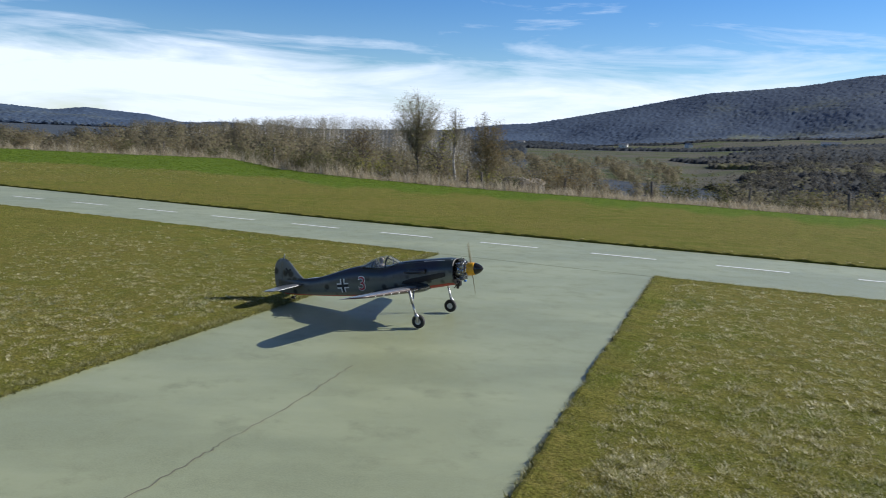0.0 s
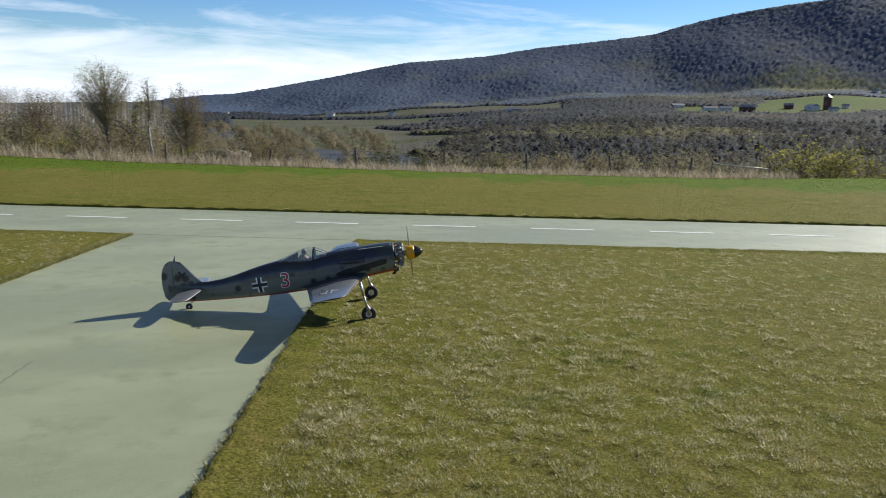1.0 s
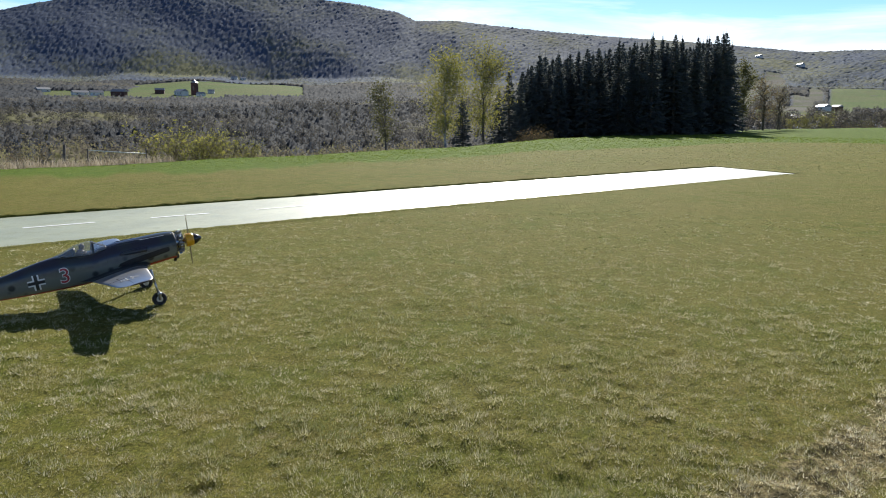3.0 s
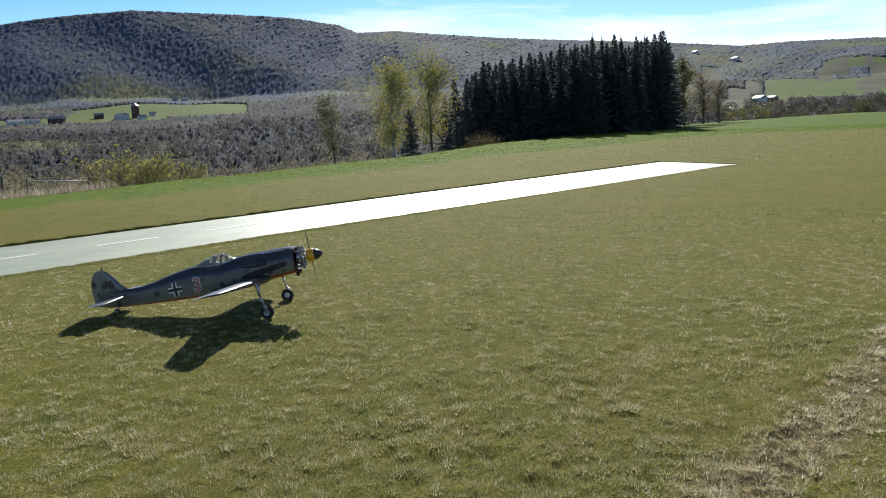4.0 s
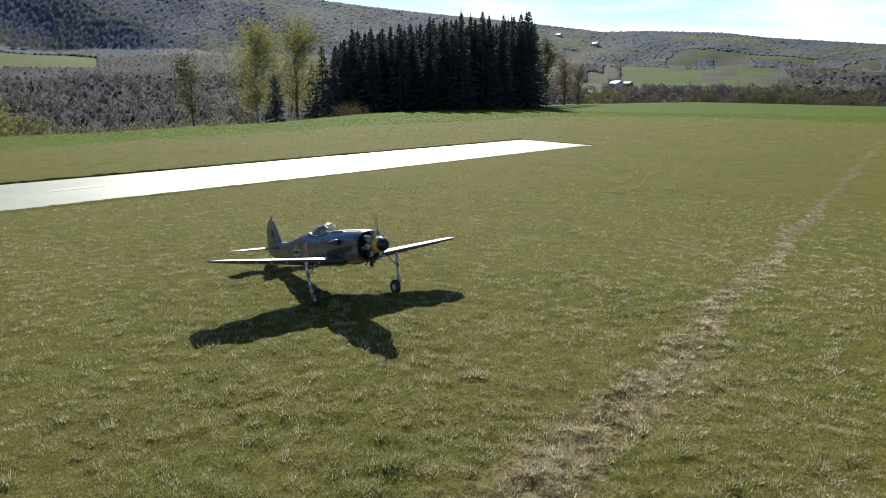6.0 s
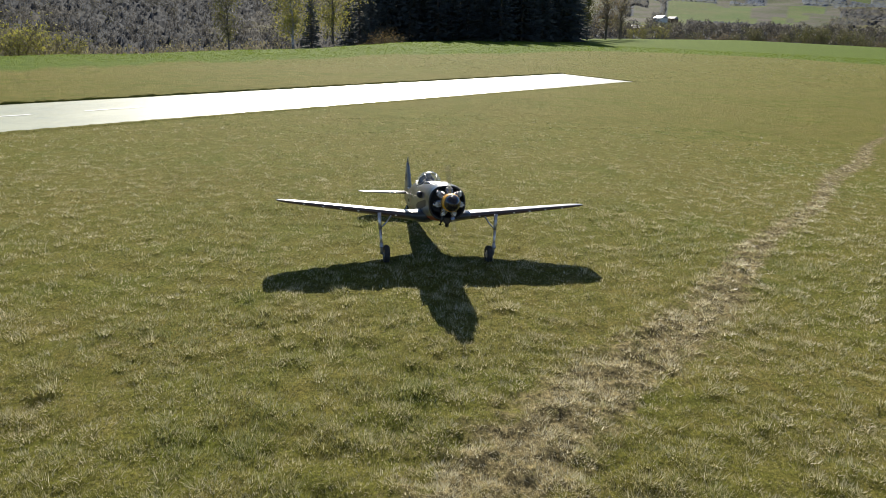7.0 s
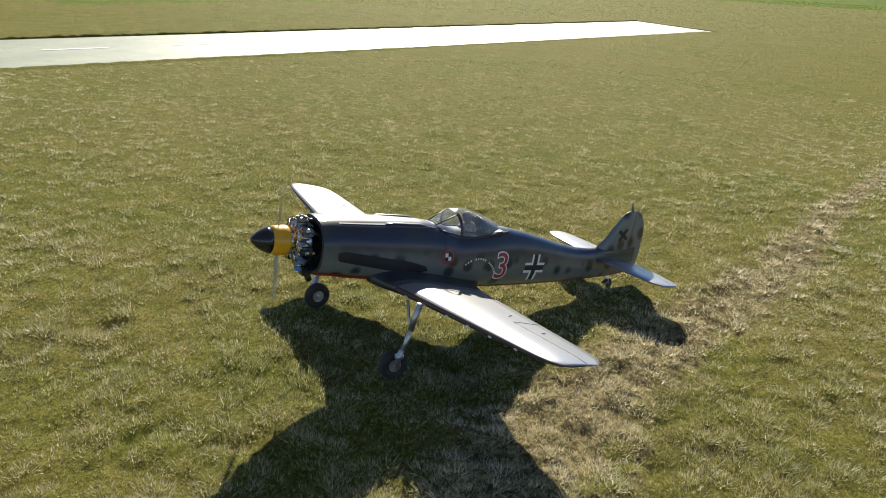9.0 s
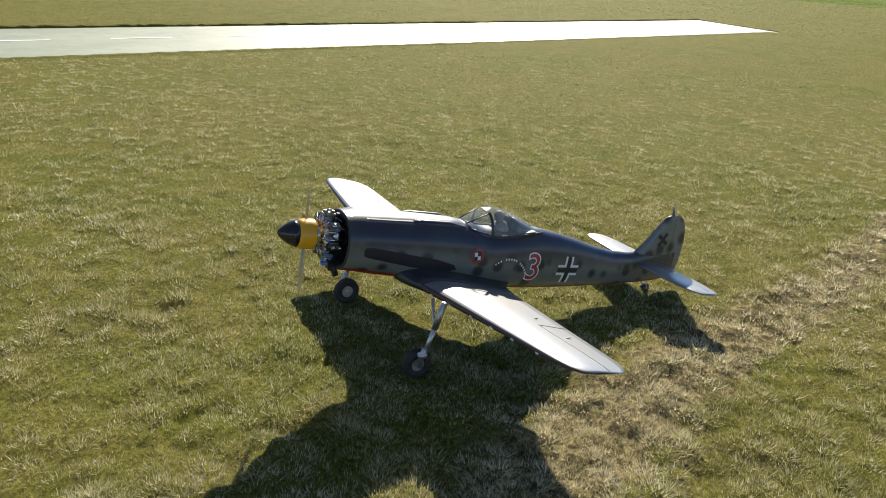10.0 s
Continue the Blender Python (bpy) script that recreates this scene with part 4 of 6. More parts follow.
def round_tree(name, b, r, top_el, base_z, rx, rz, bark, leaf, twigs, leaves, seed, label):
    """A tree with a rounded, airy crown: limbs fan out from the trunk and end on the crown's outline."""
    rng = random.Random(seed)
    root = empty(name)
    at = place(b, r)
    at.z = base_z
    height = 1.65 + r * math.tan(radians(top_el)) - base_z
    mid = height - rz
    bm, fine, tips = bmesh.new(), bmesh.new(), []
    trunk = [Vector((.05 * math.sin(i * 1.3), .04 * math.cos(i), (height - .25) * i / 8 - .3 * (i == 0))) for i in range(9)]
    tube(bm, trunk, [height * 0.017 * (1 - .85 * i / 8) for i in range(9)], 7, False)
    for k in range(twigs):
        a, e = rng.uniform(0, 6.2832), math.asin(rng.uniform(-.75, 1))
        f = rng.uniform(.72, 1.0) + .06 * math.sin(3 * a) + .05 * math.sin(5 * e + a)
        tip = Vector((rx * f * math.cos(a) * math.cos(e), rx * f * math.sin(a) * math.cos(e), mid + rz * f * math.sin(e)))
        z0 = max(height * .25, min(height - .4, tip.z - rng.uniform(.5, 1.1) * (rx * .9 + .3)))
        p0 = trunk[0].lerp(trunk[8], z0 / height)
        knee = p0.lerp(tip, .5) + Vector((rng.uniform(-.08, .08), rng.uniform(-.08, .08), -.10 + .1 * rng.random()))
        pts = [p0, p0.lerp(knee, .5) + Vector((0, 0, -.03)), knee, knee.lerp(tip, .5) + Vector((rng.uniform(-.04, .04), rng.uniform(-.04, .04), .04)), tip]
        tube(fine, pts, [.012, .009, .007, .0045, .002], 3, False)
        for q in (2, 3, 3, 4, 4):
            s0 = pts[q].lerp(pts[q - 1], rng.random())
            s1 = s0 + Vector((rng.gauss(0, .16), rng.gauss(0, .16), rng.gauss(.04, .12)))
            tube(fine, [s0, s1], [.0035, .002], 3, False)
            tips += [s1, s0.lerp(s1, .5)]
    part("trunk", smooth_all(bm), bark, root)
    part("branchwork", smooth_all(fine), TWIG_PALE, root)
    part("crown", leaf_mesh("crown", rng, tips, leaves, 0.05, 0.017, leaf), None, root, label.split(",")[0])
    root.matrix_basis = Matrix.Translation(at) @ LEAN
    return tagged(root, label, "tree")


round_tree("tree", -2.0, 40, 3.62, -1.1, 1.5, 1.12, BARK, TWIG_PALE, 280, 9000, 21, "tall bare-branched tree with first olive buds at the field edge")
round_tree("tree", 0.7, 39, 2.60, -1.2, .62, .75, BIRCH_BARK, TWIG_PALE, 60, 900, 22, "slender white-barked birch with few buds")
round_tree("tree", 3.1, 36, 2.15, -1.2, 1.15, 1.25, BARK, LEAF_RUST, 200, 8500, 23, "rust-brown budding tree beside the earth mound")
broadleaf("tree", -0.6, 37, 0.3, -0.9, 1.0, BARK, LEAF_YOUNG, 1200, 0.03, 24, "small tree with fresh yellow-green leaves", 2)
broadleaf("tree", -6.2, 42, 0.2, -1.0, 1.2, BARK, LEAF_RUST, 1500, 0.03, 25, "low bare brown tree behind the fence", 2)
broadleaf("tree", 65.4, 60, 3.95, -0.4, 1.75, BIRCH_BARK, LEAF_YOUNG, 9000, 0.055, 26, "birch covered in bright yellow-green young leaves")
broadleaf("tree", 68.2, 70, 4.4, -0.3, 2.2, BARK, LEAF_YOUNG, 8000, 0.06, 27, "tall yellow-green leafing tree beside the spruces")
broadleaf("tree", 61.0, 56, 2.2, -0.9, 0.95, BARK, LEAF_OLIVE, 2600, 0.05, 28, "thin olive-brown tree, hardly in leaf")
broadleaf("tree", 86.3, 120, 3.7, 0.3, 1.4, BARK, LEAF_OLIVE, 4200, 0.09, 29, "half-leafed tree at the end of the spruces")
broadleaf("tree", 87.6, 125, 2.4, 0.3, 2.0, BARK, LEAF_RUST, 1800, 0.07, 30, "bare bushy tree at the end of the spruces", 3)
broadleaf("tree", 88.6, 130, 1.9, 0.3, 1.8, BARK, TWIGS, 1600, 0.07, 31, "bare bushy tree by the far field edge", 3)


def make_spruce(seed):
    rng = random.Random(seed)
    root = empty("spruce")
    bm = bmesh.new()
    tube(bm, [(0, 0, -0.3), (0, 0, 5), (0.03, 0, 10)], [0.16, 0.10, 0.015], 7, False)
    part("trunk", smooth_all(bm), BARK, root)
    V = []
    z = 0.25
    while z < 10.0:
        reach = 1.75 * (1 - z / 10.2) ** 0.8 + 0.05
        for k in range(9 if z < 8.5 else 5):
            a = rng.uniform(0, 6.28)
            L = reach * rng.uniform(.65, 1.12)
            u = Vector((math.cos(a), math.sin(a), 0))
            s = Vector((-u.y, u.x, 0))
            droop = rng.uniform(-.30, -.1)
            for q in range(5):
                f0 = 0.15 + 0.85 * q / 5
                c = Vector((0, 0, z)) + u * L * f0 + Vector((0, 0, droop * L * f0 + 0.12 * L * f0 * f0 * (z > 6)))
                wdt = 0.20 * (1.1 - f0) * L + 0.07
                for sg in (-1, 1):
                    V += [c, c + u * 0.34 * L + Vector((0, 0, -.06)), c + s * sg * wdt + u * 0.15 * L + Vector((0, 0, rng.uniform(-.22, .02)))]
        z += 0.27 * (1.15 - z / 14)
    V += [Vector((0, 0, 10.6)), Vector((.05, 0, 9.7)), Vector((-.05, .04, 9.7))]
    part("crown", big_mesh("crown", [tuple(v) for v in V], np.arange(len(V)).reshape(-1, 3), NEEDLES), None, root, "drooping dark needle branches")
    return tagged(root, "dense dark spruce in a tall row", "spruce", "spruces beside the field")


def build_spruces():
    kinds = [make_spruce(s) for s in (41, 42, 43)]
    tops = [(71.2, 3.6), (72.4, 4.75), (73.7, 4.8), (75.7, 5.05), (77.9, 5.55), (80.2, 5.85), (81.7, 5.95), (83.2, 5.7), (85.0, 5.98)]
    spots = []
    rng = random.Random(44)
    for b, el in tops:
        spots.append((b, 84 + rng.uniform(-1, 6) + max(0, b - 80) * 3.0, el))
    for i in range(84):
        b = 71.3 + 14.0 * i / 83 + rng.uniform(-.15, .15)
        el = np.interp(b, [t[0] for t in tops], [t[1] for t in tops]) - rng.uniform(.05, 1.1)
        spots.append((b, 84 + rng.uniform(0, 22) + max(0, b - 80) * 2.6, el))
    spots += [(70.2, 76, 3.6), (66.8, 66, 1.7), (69.5, 78, 2.2), (71.0, 79, 2.9)]
    for i, (b, r, el) in enumerate(spots):
        p = place(b, r)
        p.z -= 0.1
        h = 1.65 + r * math.tan(radians(el + .22)) - p.z
        k = h / 10.6
        m = Matrix.Translation(p) @ LEAN @ pose(0, 0, 0, 0, 0, rng.uniform(0, 360))
        if i < 3:
            ob = kinds[i]
            ob.matrix_basis = m
        else:
            ob = copy_thing(kinds[i % 3], m)
        ob.scale = (k * rng.uniform(.95, 1.2), k * rng.uniform(.95, 1.2), k)


build_spruces()


def make_bush(seed, leaf, leaves, width, height, label):
    rng = random.Random(seed)
    root = empty("bush")
    bm, tips = bmesh.new(), []
    for s in range(13):
        a, o = rng.uniform(0, 6.28), rng.uniform(0, .35) * width
        p = Vector((math.cos(a) * o, math.sin(a) * o, -0.1))
        limb(bm, rng, p, Vector((math.cos(a) * .5, math.sin(a) * .5, 1)).normalized(), height * rng.uniform(.6, 1.0), 0.018, 1, tips, .3)
    part("stem", bm, TWIGS, root)
    part("foliage", leaf_mesh("foliage", rng, tips, leaves, 0.1, 0.035, leaf), None, root)
    return tagged(root, label, "bush", "bushes along the field edge")


def build_bushes():
    rng = random.Random(51)
    bare = make_bush(52, LEAF_RUST, 500, 0.9, 1.7, "leafless brown bush standing in long bleached grass")
    lush = make_bush(53, LEAF_YOUNG, 750, 0.9, 1.6, "leafy bush with bright yellow-green young leaves")
    dull = make_bush(54, LEAF_OLIVE, 1100, 1.0, 1.5, "olive-brown budding bush along the field edge")
    first = set()
    spots = []
    for i in range(30):
        b = -32 + 25 * i / 30 + rng.uniform(-.4, .4)
        spots.append((b, np.interp(b, BEAR, EDGE) + rng.uniform(1.5, 5), rng.choice((bare, bare, dull)), rng.uniform(.5, .9)))
    for i in range(14):
        b = -7 + 20 * i / 14 + rng.uniform(-.5, .5)
        spots.append((b, np.interp(b, BEAR, EDGE) + rng.uniform(2, 6), rng.choice((bare, dull, lush)), rng.uniform(.5, .9)))
    for b, s in ((16.5, .8), (19, .7), (24.5, .75), (26, .55), (29, .6), (33, .5), (37, .6)):
        spots.append((b, np.interp(b, BEAR, EDGE) + rng.uniform(2, 5), rng.choice((bare, dull)), s))
    for b, s in ((45.5, .95), (46.6, .7), (47.7, .8), (48.6, .95), (49.8, .7), (51.0, .55)):
        spots.append((b, np.interp(b, BEAR, EDGE) + rng.uniform(1.5, 3), lush, s))
    for b in (69.6, 70.4, 71.2, 72.0, 72.7):
        spots.append((b, 66, bare, .85))
    for b in (89.6, 90.4, 91.4):
        spots.append((b, 150, lush, 1.6))
    for i in range(22):
        spots.append((91 + 17 * i / 22 + rng.uniform(-.3, .3), 176 + rng.uniform(4, 14), rng.choice((bare, dull, dull)), rng.uniform(1.4, 2.6)))
    for b, r, kind, s in spots:
        p = place(b, r)
        m = Matrix.Translation(p - Vector((0, 0, .05))) @ pose(0, 0, 0, 0, 0, rng.uniform(0, 360))
        if kind.name not in first:
            first.add(kind.name)
            kind.matrix_basis, ob = m, kind
        else:
            ob = copy_thing(kind, m)
        ob.scale = (s * rng.uniform(.9, 1.3), s * rng.uniform(.9, 1.3), s)


build_bushes()


def build_fence():
    bm = bmesh.new()
    tube(bm, [(0, 0, -0.2), (0.01, 0, 0.5), (0, 0.01, 1.0)], [0.055, 0.05, 0.045], 8)
    first = tagged(new("fence_post", bpy.data.meshes.new("fence_post")), "weathered grey-brown wooden fence post", "fence post", "fence posts along the field edge")
    bm.to_mesh(first.data)
    bm.free()
    first.data.materials.append(POST_WOOD)
    rng = random.Random(61)
    for i, (b, r, h) in enumerate([(-26, 57, 1.1), (-20, 53, 1.1), (-12.5, 42, 1.2), (-7.3, 36, 1.45), (1.65, 32, 1.0), (2.7, 32.5, 1.0), (8.7, 30, .9), (14.9, 29, .95), (21.4, 28, .9), (27.5, 27.5, .9), (33.5, 28, .9), (39, 29, .9)]):
        m = Matrix.Translation(place(b, r)) @ pose(0, 0, 0, rng.uniform(-3, 3), rng.uniform(-4, 2), rng.uniform(0, 360))
        ob = first if i == 0 else copy_thing(first, m)
        ob.matrix_basis = m
        ob.scale = (1, 1, h)
    bm = bmesh.new()
    p, q = place(40.5, 29.5), place(44.2, 30.5)
    tube(bm, [(p.x, p.y, 0.38), ((p.x + q.x) / 2, (p.y + q.y) / 2, 0.28), (q.x, q.y, 0.20)], 0.018, 6)
    rail = part("rail", bm, PAINT_WHITE, None)
    tagged(rail, "thin white rail sagging behind the grass", "rail")
    for u in (p, q):
        bm = bmesh.new()
        tube(bm, [(u.x, u.y, -0.8), (u.x, u.y, 0.42)], 0.025, 6)
        part("stake", bm, POST_WOOD, rail)
    # heap of dug earth
    bm = bmesh.new()
    bmesh.ops.create_icosphere(bm, subdivisions=4, radius=1.0)
    for v in bm.verts:
        n = noise.fractal(v.co * 1.7, 0.8, 2.0, 5)
        v.co = Vector((v.co.x * 1.7, v.co.y * 1.2, max(-.2, v.co.z) * 1.15)) * (1 + 0.28 * n)
    ob = part("earth_mound", smooth_all(bm), EARTH, None)
    ob.location = place(5.3, 36.5) + Vector((0, 0, -.15))
    tagged(ob, "grey-brown heap of dug earth beyond the fence", "mound")


build_fence()


def blades(name, xy, z, height, width, material, seed, lean=0.5, tone=None, per=1, spread=0.0):
    """Blades of one triangle each, in tufts: per blades spread round every point, leaning outward."""
    rng = np.random.RandomState(seed)
    m = len(xy)
    tone = rng.uniform(0, .55, m) if tone is None else tone
    rep = lambda v: np.repeat(np.broadcast_to(np.asarray(v, float), (m,)), per)
    x, y, z, height, width, tone = (rep(v) for v in (xy[:, 0], xy[:, 1], z, height, width, tone))
    n = len(x)
    tilt = rng.uniform(0, 2 * np.pi, n)
    out = spread * np.sqrt(rng.rand(n))
    x, y = x + np.cos(tilt) * out, y + np.sin(tilt) * out
    a = tilt + np.pi / 2 + rng.uniform(-.7, .7, n)
    h = height * rng.uniform(0.5, 1.25, n)
    w = width * rng.uniform(0.6, 1.3, n)
    base = np.stack([x, y, z], -1)
    side = np.stack([np.cos(a) * w, np.sin(a) * w, 0 * a], -1)
    ln = rng.uniform(0.1, 1.0, n) * lean * h
    tip = base + np.stack([np.cos(tilt) * ln, np.sin(tilt) * ln, h], -1)
    V = np.stack([base - side, base + side, tip], 1).reshape(-1, 3)
    me = big_mesh(name, V, np.arange(len(V)).reshape(-1, 3), material)
    at = me.attributes.new("tone", "FLOAT", "POINT")
    at.data.foreach_set("value", np.repeat(tone, 3).astype(np.float32))
    return me


def build_grass():
    rng = np.random.RandomState(71)
    n = 250000
    b = rng.uniform(-42, 126, n)
    r = 1.3 + 15.4 * rng.rand(n) ** 1.8
    b[:16000], r[:16000] = rng.uniform(0, 360, 16000), 4.5 * np.sqrt(rng.rand(16000))
    x, y = r * np.sin(np.radians(b)), r * np.cos(np.radians(b))
    # patches of lusher and thinner sward
    patch = 3.2 * (lumpy(x, y, 0.55, 1) - .5) + 2.6 * (lumpy(x, y, 0.13, 2) - .5)
    lump = np.clip(2.2 * (lumpy(x, y, 0.06, 33) - .5) + .5, 0, 1)
    keep = (tarmac_gap(x, y) > 0) & (rng.rand(n) < 0.60 + 0.26 * patch + 0.18 * lump) & (rng.rand(n) < np.clip((14.5 - r) / 7, 0, 1)) & (rng.rand(n) < np.clip((r - .9) / 1.1, .12, 1))
    x, y, r, patch, lump = x[keep], y[keep], r[keep], patch[keep], lump[keep]
    strip = dry_strip(x, y)
    dry = strip * (.35 + 1.3 * lumpy(x, y, .12, 5)) + 0.55 * (lumpy(x, y, 0.16, 3) - .5) + rng.uniform(-.15, .15, len(x))
    # lit tops are painted in: the tone gets paler up the lumps
    tone = np.clip(0.07 + 0.26 * lump - 0.06 * patch + rng.normal(0, .12, len(x)), -.2, .45)
    h = (0.007 + 0.013 * lump ** 1.5 + 0.005 * (patch > .5)) * rng.uniform(.8, 1.3, len(x))
    w = 0.0004 + 0.00033 * r
    z = turf(x, y) - .003
    straw = (dry * (.45 + 1.1 * lumpy(x, y, .33, 13)) > rng.uniform(.4, 1.35, len(x))) & (strip > rng.uniform(0, .6, len(x)))
    green = ~straw & (lumpy(x, y, 0.9, 4) + 0.7 * lumpy(x, y, 0.22, 6) + rng.normal(0, .11, len(x)) > 1.06)
    thatch = ~straw & ~green & (lumpy(x, y, 0.40, 9) + 0.6 * lumpy(x, y, 0.10, 10) + rng.normal(0, .14, len(x)) > 0.92 - .07 * np.clip((4.5 - r) / 2, 0, 1))
    rest = ~straw & ~green & ~thatch
    for name, m, mat, seed, tall, lean, shift, label in (
            ("thatch", thatch, STRAW, 77, .75, 1.9, -.10, "patches of flattened brown dead grass in the field"),
            ("lush_grass", green, LUSH, 76, 1.15, 1.2, 0.0, "patches of fresher green grass in the field"),
            ("grass", rest, GRASS, 72, 1.0, 1.4, 0.0, "short mown field grass, olive green with dry blades"),
            ("dry_grass", straw, STRAW, 73, 1.0, 1.9, .18, "scuffed strip of bleached dead grass")):
        tagged(new(name, blades(name, np.stack([x[m], y[m]], -1), z[m], h[m] * tall, w[m], mat, seed, lean, tone[m] + shift, 11, 0.034)), label, "grass", kind="stuff")
    # the far sward, brown towards the runway and green along the field's rim
    k = 90000
    b = rng.uniform(-36, 112, k)
    re = np.interp(b, BEAR, EDGE)
    rr = 11 + (np.minimum(re, 85) - 11) * rng.rand(k) ** 1.3
    x, y = rr * np.sin(np.radians(b)), rr * np.cos(np.radians(b))
    gre = np.interp(b, GREEN_B, GREEN_R) + rng.normal(0, 1.2, k)
    ok = (tarmac_gap(x, y) > .05) & (rng.rand(k) < .35 + .9 * lumpy(x, y, 1.1, 12))
    for name, m, mat, per, label in (("far_grass", ok & (rr < gre), LUSH, 2, "mown brownish grass round the runway"), ("rim_grass", ok & (rr >= gre), RIM_GREEN, 4, "fresh green grass along the field's rim")):
        tagged(new(name, blades(name, np.stack([x[m], y[m]], -1), terrain(b[m], rr[m]) - .005, .014 + .0006 * rr[m], .002 + .00035 * rr[m], mat, 78, 1.0, rng.uniform(-.05, .25, m.sum()), per, .1)), label, "grass", kind="stuff")
    # a rougher fringe along the tarmac's edges
    k = 4200
    s = rng.uniform(-9, 24, k)
    off = np.abs(rng.normal(0, .05, k))
    pts = []
    pts.append(np.stack([s, 10.53 - off * .8], -1)[(s > -1.5) | (s < -4.7)])
    d2 = rng.uniform(1.0, 10.5, k)
    pts.append(np.stack([-1.19 - 0.047 * np.clip(d2 - 3.2, -2, 7.3) + off, d2], -1))
    pts.append(np.stack([-4.36 - 0.04 * np.clip(d2 - 3.3, -3, 7.3) - off, d2], -1))
    s3 = rng.uniform(-22, 25, k)
    pts.append(np.stack([s3, np.interp(s3, [-20, -8, 3, 25], [14.03, 13.53, 13.65, 13.88]) + off * .6], -1))
    ad = np.concatenate(pts)
    X, Y = ad[:, 0] * ALONG.x + ad[:, 1] * AWAY.x, ad[:, 0] * ALONG.y + ad[:, 1] * AWAY.y
    # the low tone puts the turf edge's shaded side into the blade colour
    tagged(new("edge_grass", blades("edge_grass", np.stack([X, Y], -1), 0.0, 0.036, 0.004, GRASS, 74, 1.0, np.clip(rng.normal(-.08, .10, len(X)), -.2, .3), 5, 0.03)), "longer grass growing over the tarmac edges", "grass", kind="stuff")
    # tall straw along the field's edge
    k = 16000
    b = rng.uniform(-34, 46, k)
    re = np.interp(b, BEAR, EDGE)
    rr = re + np.abs(rng.normal(0, 1.4, k)) - .2
    X, Y = rr * np.sin(np.radians(b)), rr * np.cos(np.radians(b))
    clump = 0.5 + 0.5 * np.sin(b * 7.3 + np.sin(b * 2.1) * 3)
    tagged(new("tall_straw", blades("tall_straw", np.stack([X, Y], -1), terrain(b, rr) - .02, 0.24 + 0.5 * clump * np.clip((20 - b) / 30, .25, 1), 0.012, TALL_STRAW, 75, .8)), "tall bleached grass along the field edge", "grass", kind="stuff")


build_grass()

# ---- farm buildings across the valley ----


def house(b, r, w, l, h, wall, turn, label, category="house", tower=0.0):
    root = empty("tower" if tower else "house")
    bm = bmesh.new()
    box(bm, (-w / 2, -l / 2, -3), (w / 2, l / 2, h))
    part("wall", bm, wall, root)
    rise = tower or w * 0.32
    bm = bmesh.new()
    o = 0.4
    if tower:
        v = [bm.verts.new(p) for p in ((-w / 2 - o, -l / 2 - o, h), (w / 2 + o, -l / 2 - o, h), (w / 2 + o, l / 2 + o, h), (-w / 2 - o, l / 2 + o, h), (0, 0, h + rise))]
        for f in ((0, 1, 4), (1, 2, 4), (2, 3, 4), (3, 0, 4), (3, 2, 1, 0)):
            bm.faces.new([v[i] for i in f])
    else:
        v = [bm.verts.new(p) for p in ((-w / 2 - o, -l / 2 - o, h), (0, -l / 2 - o, h + rise), (w / 2 + o, -l / 2 - o, h), (-w / 2 - o, l / 2 + o, h), (0, l / 2 + o, h + rise), (w / 2 + o, l / 2 + o, h))]
        for f in ((0, 1, 4, 3), (1, 2, 5, 4), (0, 2, 1), (3, 4, 5), (0, 3, 5, 2)):
            bm.faces.new([v[i] for i in f])
    part("roof", bm, ROOF, root)
    for s in (-1, 1):
        for k in range(max(1, int(l / 5))):
            bm = bmesh.new()
            y = -l / 2 + (k + .5) * l / max(1, int(l / 5))
            box(bm, (s * w / 2 - .06, y - .5, h * .35), (s * w / 2 + .06, y + .5, h * .7))
            part("window", bm, GLOSS_BLACK, root)
    p = place(b, r)
    root.matrix_basis = Matrix.Translation(p) @ pose(0, 0, 0, 0, 0, turn)
    return tagged(root, label, category)


